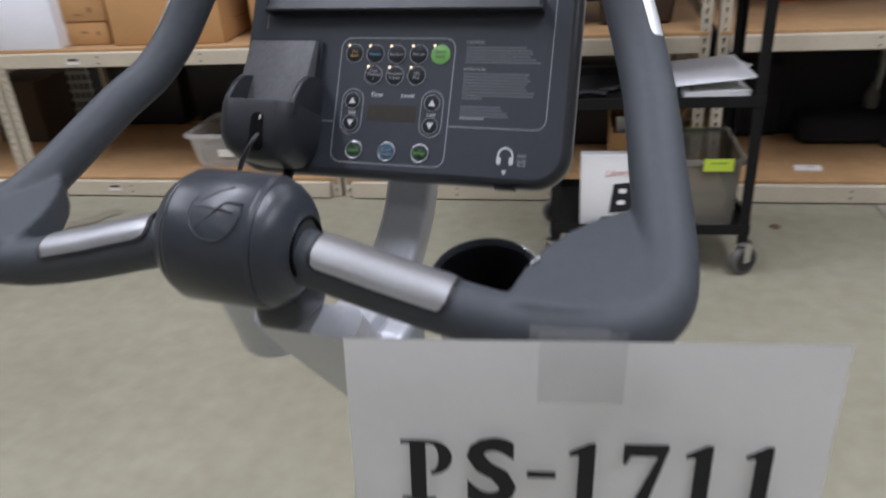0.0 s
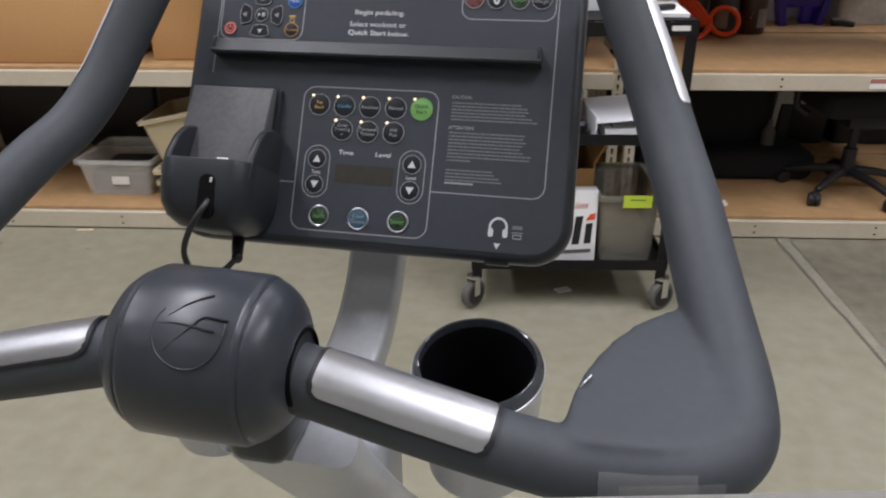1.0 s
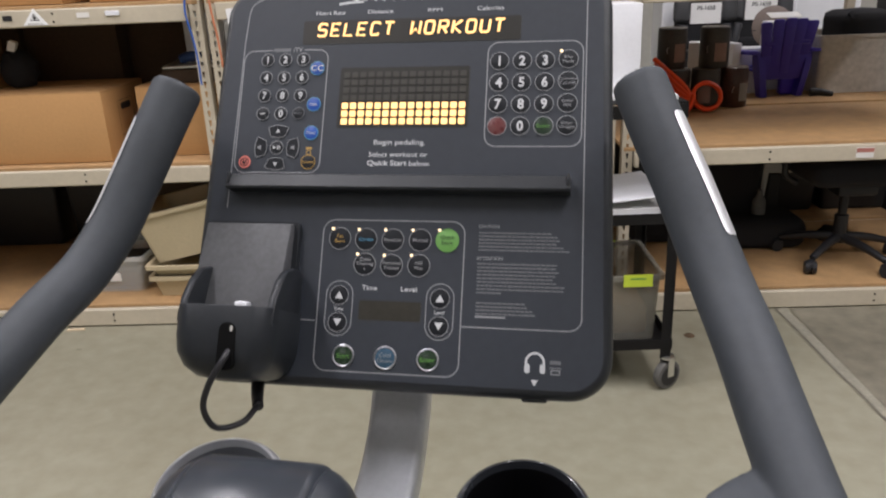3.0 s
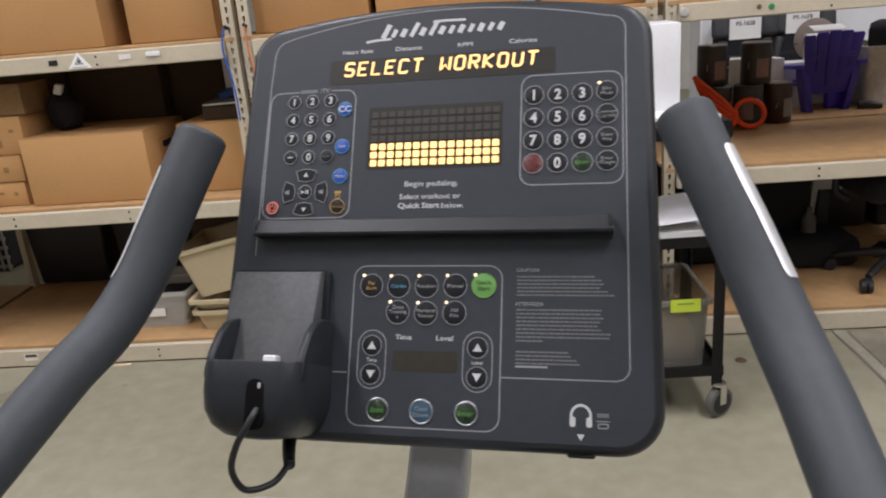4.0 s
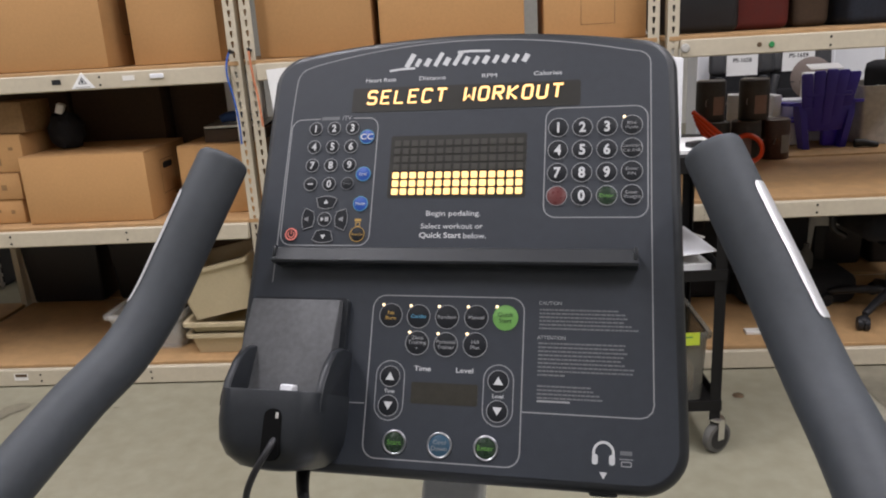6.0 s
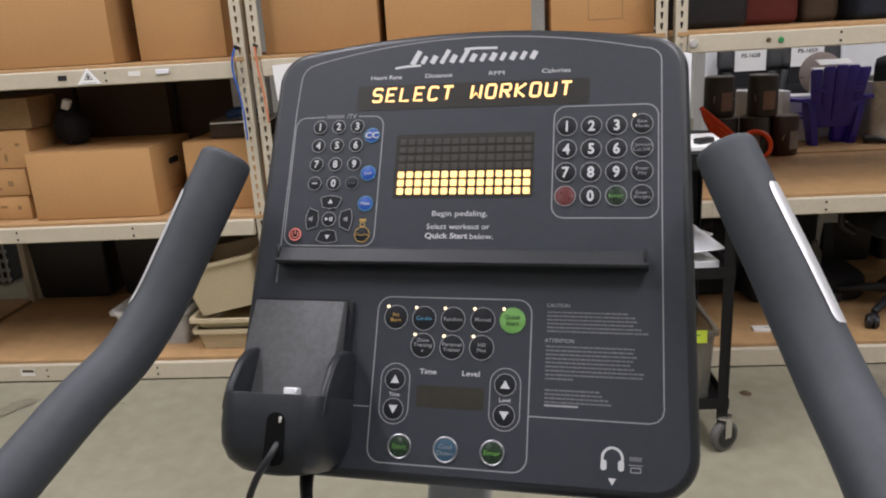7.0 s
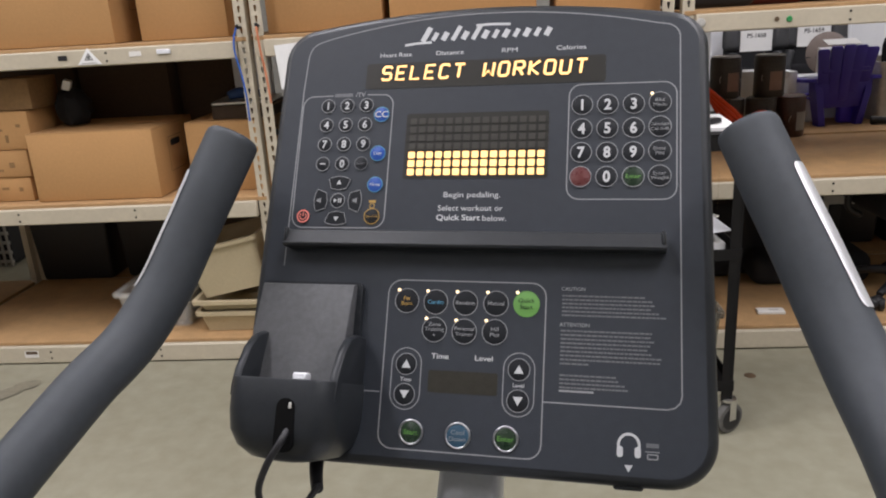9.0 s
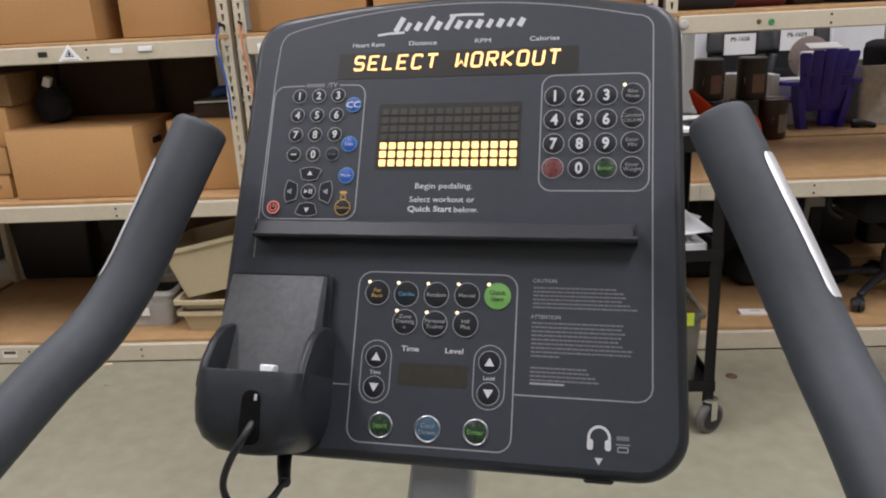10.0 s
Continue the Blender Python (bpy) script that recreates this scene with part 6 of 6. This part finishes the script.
for s, d, w, h, label in ((1.25, 3.0, 0.10, 1.25, "tall white panel leaning far behind the rack"), (2.11, 2.95, 0.08, 1.16, "tall white panel leaning far behind the rack"), (2.43, 3.1, 0.5, 1.2, "tall pale cabinet far behind the rack")):
    solid("pale_cabinet", box((0, 0.15, h / 2), (w, 0.3, h), 0.01), WHITEV, label, "cabinet", m=on_shelf(s, d, 0))
# ---- black utility cart ----
CART = pose(0.451, 1.697, 0, 0, 0, 10.08)
cart = thing("utility_cart", "black steel three-shelf utility cart on swivel castors", "cart", CART)
CX0, CX1, CY1 = -0.622, 0.014, 0.40
for x in (CX0, CX1):
    for y in (0.0, CY1):
        sx, sy = (1 if x < -0.3 else -1), (1 if y < 0.2 else -1)
        yaw = 20 if y > 0.2 else (48 if x < -0.3 else 30)
        bm = box((x + sx * 0.002, y + sy * 0.015, 0.53), (0.004, 0.034, 0.83), 0)
        box((x + sx * 0.016, y + sy * 0.002, 0.53), (0.032, 0.004, 0.83), 0, bm)
        part("leg", bm, CARTM, cart, "black steel angle leg", smooth=False)
        ca = part("castor", lathe([(0.012, -0.014), (0.038, -0.014), (0.048, -0.012), (0.050, -0.006), (0.050, 0.006), (0.048, 0.012), (0.038, 0.014), (0.012, 0.014)], 28, m=pose(x + sx * 0.004, y + 0.012, 0.0505, 90, 0, yaw), closed=True), TYRE, cart, "swivel castor with a grey tyre")
        part("hub", lathe([(0.0, -0.016), (0.036, -0.016), (0.036, 0.016), (0.0, 0.016)], 22, m=pose(x + sx * 0.004, y + 0.012, 0.0505, 90, 0, yaw)), RUBBER, ca)
        w = radians(yaw)
        for k in (-0.019, 0.019):
            fb = box((0, 0, 0), (0.026, 0.003, 0.064), 0.001)
            part("fork", moved(fb, pose(x + sx * 0.004 - k * math.sin(w), y + 0.012 + k * math.cos(w), 0.079, 0, 0, math.degrees(w))), ZINC, ca, "zinc castor fork")
        part("swivel", lathe([(0.020, 0.108), (0.024, 0.112), (0.024, 0.118), (0.010, 0.121)], 18, m=pose(x + sx * 0.006, y + 0.012, 0), closed=True), ZINC, ca)


def tray(z, lip):
    bm = box(((CX0 + CX1) / 2, CY1 / 2, z), (CX1 - CX0, CY1, 0.004))
    for y in (0.002, CY1 - 0.002):
        box(((CX0 + CX1) / 2, y - (0.003 if y < 0.1 else -0.003), z + lip / 2 - 0.004), (CX1 - CX0 + 0.006, 0.004, abs(lip)), 0, bm)
    for x in (CX0 + 0.002, CX1 - 0.002):
        box((x + (0.003 if x > -0.3 else -0.003), CY1 / 2, z + lip / 2 - 0.004), (0.004, CY1 + 0.006, abs(lip)), 0, bm)
    return part("tray", bm, CARTM, cart, "black steel tray", smooth=False)


tray(0.153, 0.034)
tray(0.580, 0.034)
tray(0.945, -0.040)
T1, T2, T3 = 0.1555, 0.5825, 0.9475


def in_cart(x, y, z, turn=0.0):
    return CART @ pose(x, y, z, 0, 0, turn)


part("sticker", box((-0.035, -0.0045, 0.925), (0.052, 0.0008, 0.014)), LABELW, cart, "small white sticker")
# bottom tray
smoke = open_bin("plastic_bin", "smoky clear plastic bin with a lime sticker", in_cart(-0.112, 0.045, T1), 0.195, 0.33, 0.235, SMOKEP, taper=0.90, rim=0.010)
tagp = part("lime_sticker", box((0.018, -0.0128, 0.222), (0.092, 0.001, 0.042)), GREENTAG, smoke, "lime green sticker")
part("print_bar", box((0.018, -0.0136, 0.228), (0.05, 0.0005, 0.005)), TXGREEN, tagp)
part("contents", box((-0.01, 0.15, 0.065), (0.15, 0.24, 0.10), 0.012, seg=2), CARD, smoke, "brown carton inside")
part("lime_sticker", box((-0.015, 0.3345, 0.222), (0.075, 0.001, 0.030)), GREENTAG, smoke, "lime green sticker")
bw = thing("white_carton", "white printed carton with a large black and red emblem", "box", in_cart(-0.3715, 0.035, T1) @ pose(0, 0, 0, -5, 0, 0))
part("carton", box((0, 0.028, 0.126), (0.310, 0.055, 0.250), 0.003, seg=2), WHITE, bw)
FRONT = Matrix(((1, 0, 0, 0), (0, 0, -1, -0.0012), (0, 1, 0, 0), (0, 0, 0, 1)))
ms = bmesh.new()
slab([(-0.060, 0.052), (0.006, 0.058), (0.028, 0.070), (0.030, 0.094), (0.016, 0.106), (0.030, 0.120), (0.030, 0.146), (0.012, 0.158), (-0.046, 0.152)], 0, 0.0006, ms)
for x in (0.046, 0.080):
    slab([(x - 0.004, 0.066), (x + 0.020, 0.068), (x + 0.030, 0.166), (x + 0.006, 0.163)], 0, 0.0006, ms)
slab([(0.116, 0.070), (0.138, 0.073), (0.142, 0.142), (0.120, 0.139)], 0, 0.0006, ms)
part("emblem", ms, INK, bw, "plain black block emblem", m=FRONT, smooth=False)
for q in ((-0.022, 0.088), (-0.018, 0.128)):
    part("emblem_gap", slab(round_rect(q[0] - 0.012, q[1] - 0.008, q[0] + 0.014, q[1] + 0.008, 0.006, 3), 0.0006, 0.0009), WHITE, bw, "white gap in the emblem", m=FRONT, smooth=False)
part("emblem_corner", slab([(0.118, 0.150), (0.148, 0.154), (0.150, 0.176), (0.132, 0.172)], 0, 0.0006), REDINK, bw, "red emblem corner", m=FRONT, smooth=False)
part("printed_words", moved(text_mesh("Library Specialists", 0.021, shear=0.35, stretch=0.92), FRONT @ pose(0.025, 0.192, 0.0003, 0, 0, 5)), mat("faded_red_ink", (0.50, 0.13, 0.07), 0.7, var=0.05, scale=50), bw, smooth=False)
part("print_bar", slab([(-0.085, 0.026), (0.140, 0.040), (0.140, 0.052), (-0.085, 0.038)], 0, 0.0004), TYRE, bw, m=FRONT, smooth=False)
brown = thing("cardboard_box", "open brown carton with a white sheet inside", "box", in_cart(-0.325, 0.13, T1))
for c_, sz in (((0, 0, 0.15), (0.20, 0.005, 0.30)), ((0, 0.22, 0.18), (0.20, 0.005, 0.36)), ((-0.10, 0.11, 0.16), (0.005, 0.22, 0.32)), ((0.10, 0.11, 0.16), (0.005, 0.22, 0.32)), ((0, 0.11, 0.004), (0.20, 0.22, 0.006))):
    part("side", box(c_, sz), CARD, brown, smooth=False)
part("flap", moved(box((0, 0, 0.05), (0.005, 0.21, 0.10)), pose(0.10, 0.11, 0.315, 0, 28, 0)), CARD, brown)
part("paper_sheet", moved(box((0, 0, 0.10), (0.13, 0.002, 0.20)), pose(-0.02, 0.03, 0.14, -8)), WHITE, brown, "white sheet")
# middle tray
binder = thing("ring_binder", "white ring binder lying on the cart tray", "binder", in_cart(-0.128, 0.020, T2, 4))
part("cover", moved(box((0, 0.15, 0.0), (0.245, 0.30, 0.0035), 0.001), pose(0, 0, 0.0670, 0, -4, 0)), WHITEV, binder, "white vinyl cover")
part("back_cover", box((0, 0.15, 0.002), (0.245, 0.30, 0.0035), 0.001), WHITEV, binder, "white vinyl cover")
part("spine", box((-0.122, 0.15, 0.040), (0.004, 0.30, 0.076), 0.001), WHITEV, binder, "white spine")
part("paper_block", box((0.010, 0.15, 0.020), (0.20, 0.275, 0.030), 0.002), WHITE, binder, "stack of pages")
part("ring", sweep([(-0.085 + 0.022 * math.cos(w), 0.03, 0.032 + 0.022 * math.sin(w)) for w in [2 * math.pi * i / 20 for i in range(21)]], 0.0022, 6, round_ends=False), INK, binder)
part("bunched_sheet", moved(box((0, 0, 0), (0.10, 0.14, 0.006), 0.002), pose(0.085, 0.24, 0.055, 0, -12, 20)), GREYT, binder, "crumpled grey sheet")
for x, y, h, wht in ((-0.335, 0.09, 0.075, True), (-0.295, 0.14, 0.105, False), (-0.375, 0.16, 0.12, False), (-0.285, 0.07, 0.05, False)):
    can = thing("black_canister", "small black canister on the cart tray", "canister", in_cart(x, y, T2), "canisters")
    part("body", lathe([(0.017, 0.0), (0.018, 0.003), (0.018, h - 0.01), (0.010, h)], 18, closed=True), BLACKP, can)
    if wht:
        part("paper_label", lathe([(0.0186, 0.012), (0.0186, h - 0.022)], 18), LABELW, can, "white label")
solid("marker_pen", lathe([(0.0, 0.0), (0.006, 0.0), (0.006, 0.10), (0.004, 0.12), (0.0, 0.125)], 12), ORANGE, "orange marker standing on the cart tray", "pen", m=in_cart(-0.31, 0.20, T2))
for i in range(4):
    solid("dark_tool", sweep(smooth_path([(0, 0, 0.012), (0.05, 0.02 * (-1) ** i, 0.016), (0.11, 0.01, 0.012)], 5), 0.011, 8), BLACKP, "small black hand tool on the cart tray", "tool", m=in_cart(-0.56 + 0.09 * i, 0.10 + 0.05 * (i % 2), T2, 30 * i), group="hand tools")
# top tray
solid("paper_ream", box((0, 0.13, 0.006), (0.215, 0.26, 0.012), 0.001), WHITE, "stack of white paper on the cart's top tray", "paper", m=in_cart(-0.110, 0.05, T3, -5))
solid("white_file_box", box((0, 0.10, 0.134), (0.26, 0.20, 0.268), 0.004, seg=2), WHITEV, "tall white file box on the cart's top tray", "box", m=in_cart(-0.215, 0.175, T3 + 0.0))
solid("black_clip", box((0, 0, 0.008), (0.06, 0.03, 0.016), 0.005, seg=2), BLACKP, "black clip on the paper stack", "clip", m=in_cart(-0.06, 0.11, T3 + 0.0125, 30))
solid("floor_scrap", box((0, 0, 0.002), (0.055, 0.035, 0.004), 0.001), LABELW, "torn paper scrap on the floor under the cart", "paper", m=in_cart(-0.30, 0.13, 0.0, 25))
solid("wood_scrap", box((0, 0, 0.003), (0.07, 0.014, 0.006), 0.001), mat("pale_wood", (0.62, 0.50, 0.34), 0.8, var=0.12, scale=60), "thin wood splinter on the floor by the rack", "scrap", m=on_shelf(-1.893, -0.048, 0, 6))
solid("floor_spot", lathe([(0.0, 0.006), (0.014, 0.005), (0.021, 0.0)], 16), CARD_PRINT, "small dark floor plug in the concrete", "plug", m=pose(0.581, 2.105, 0))
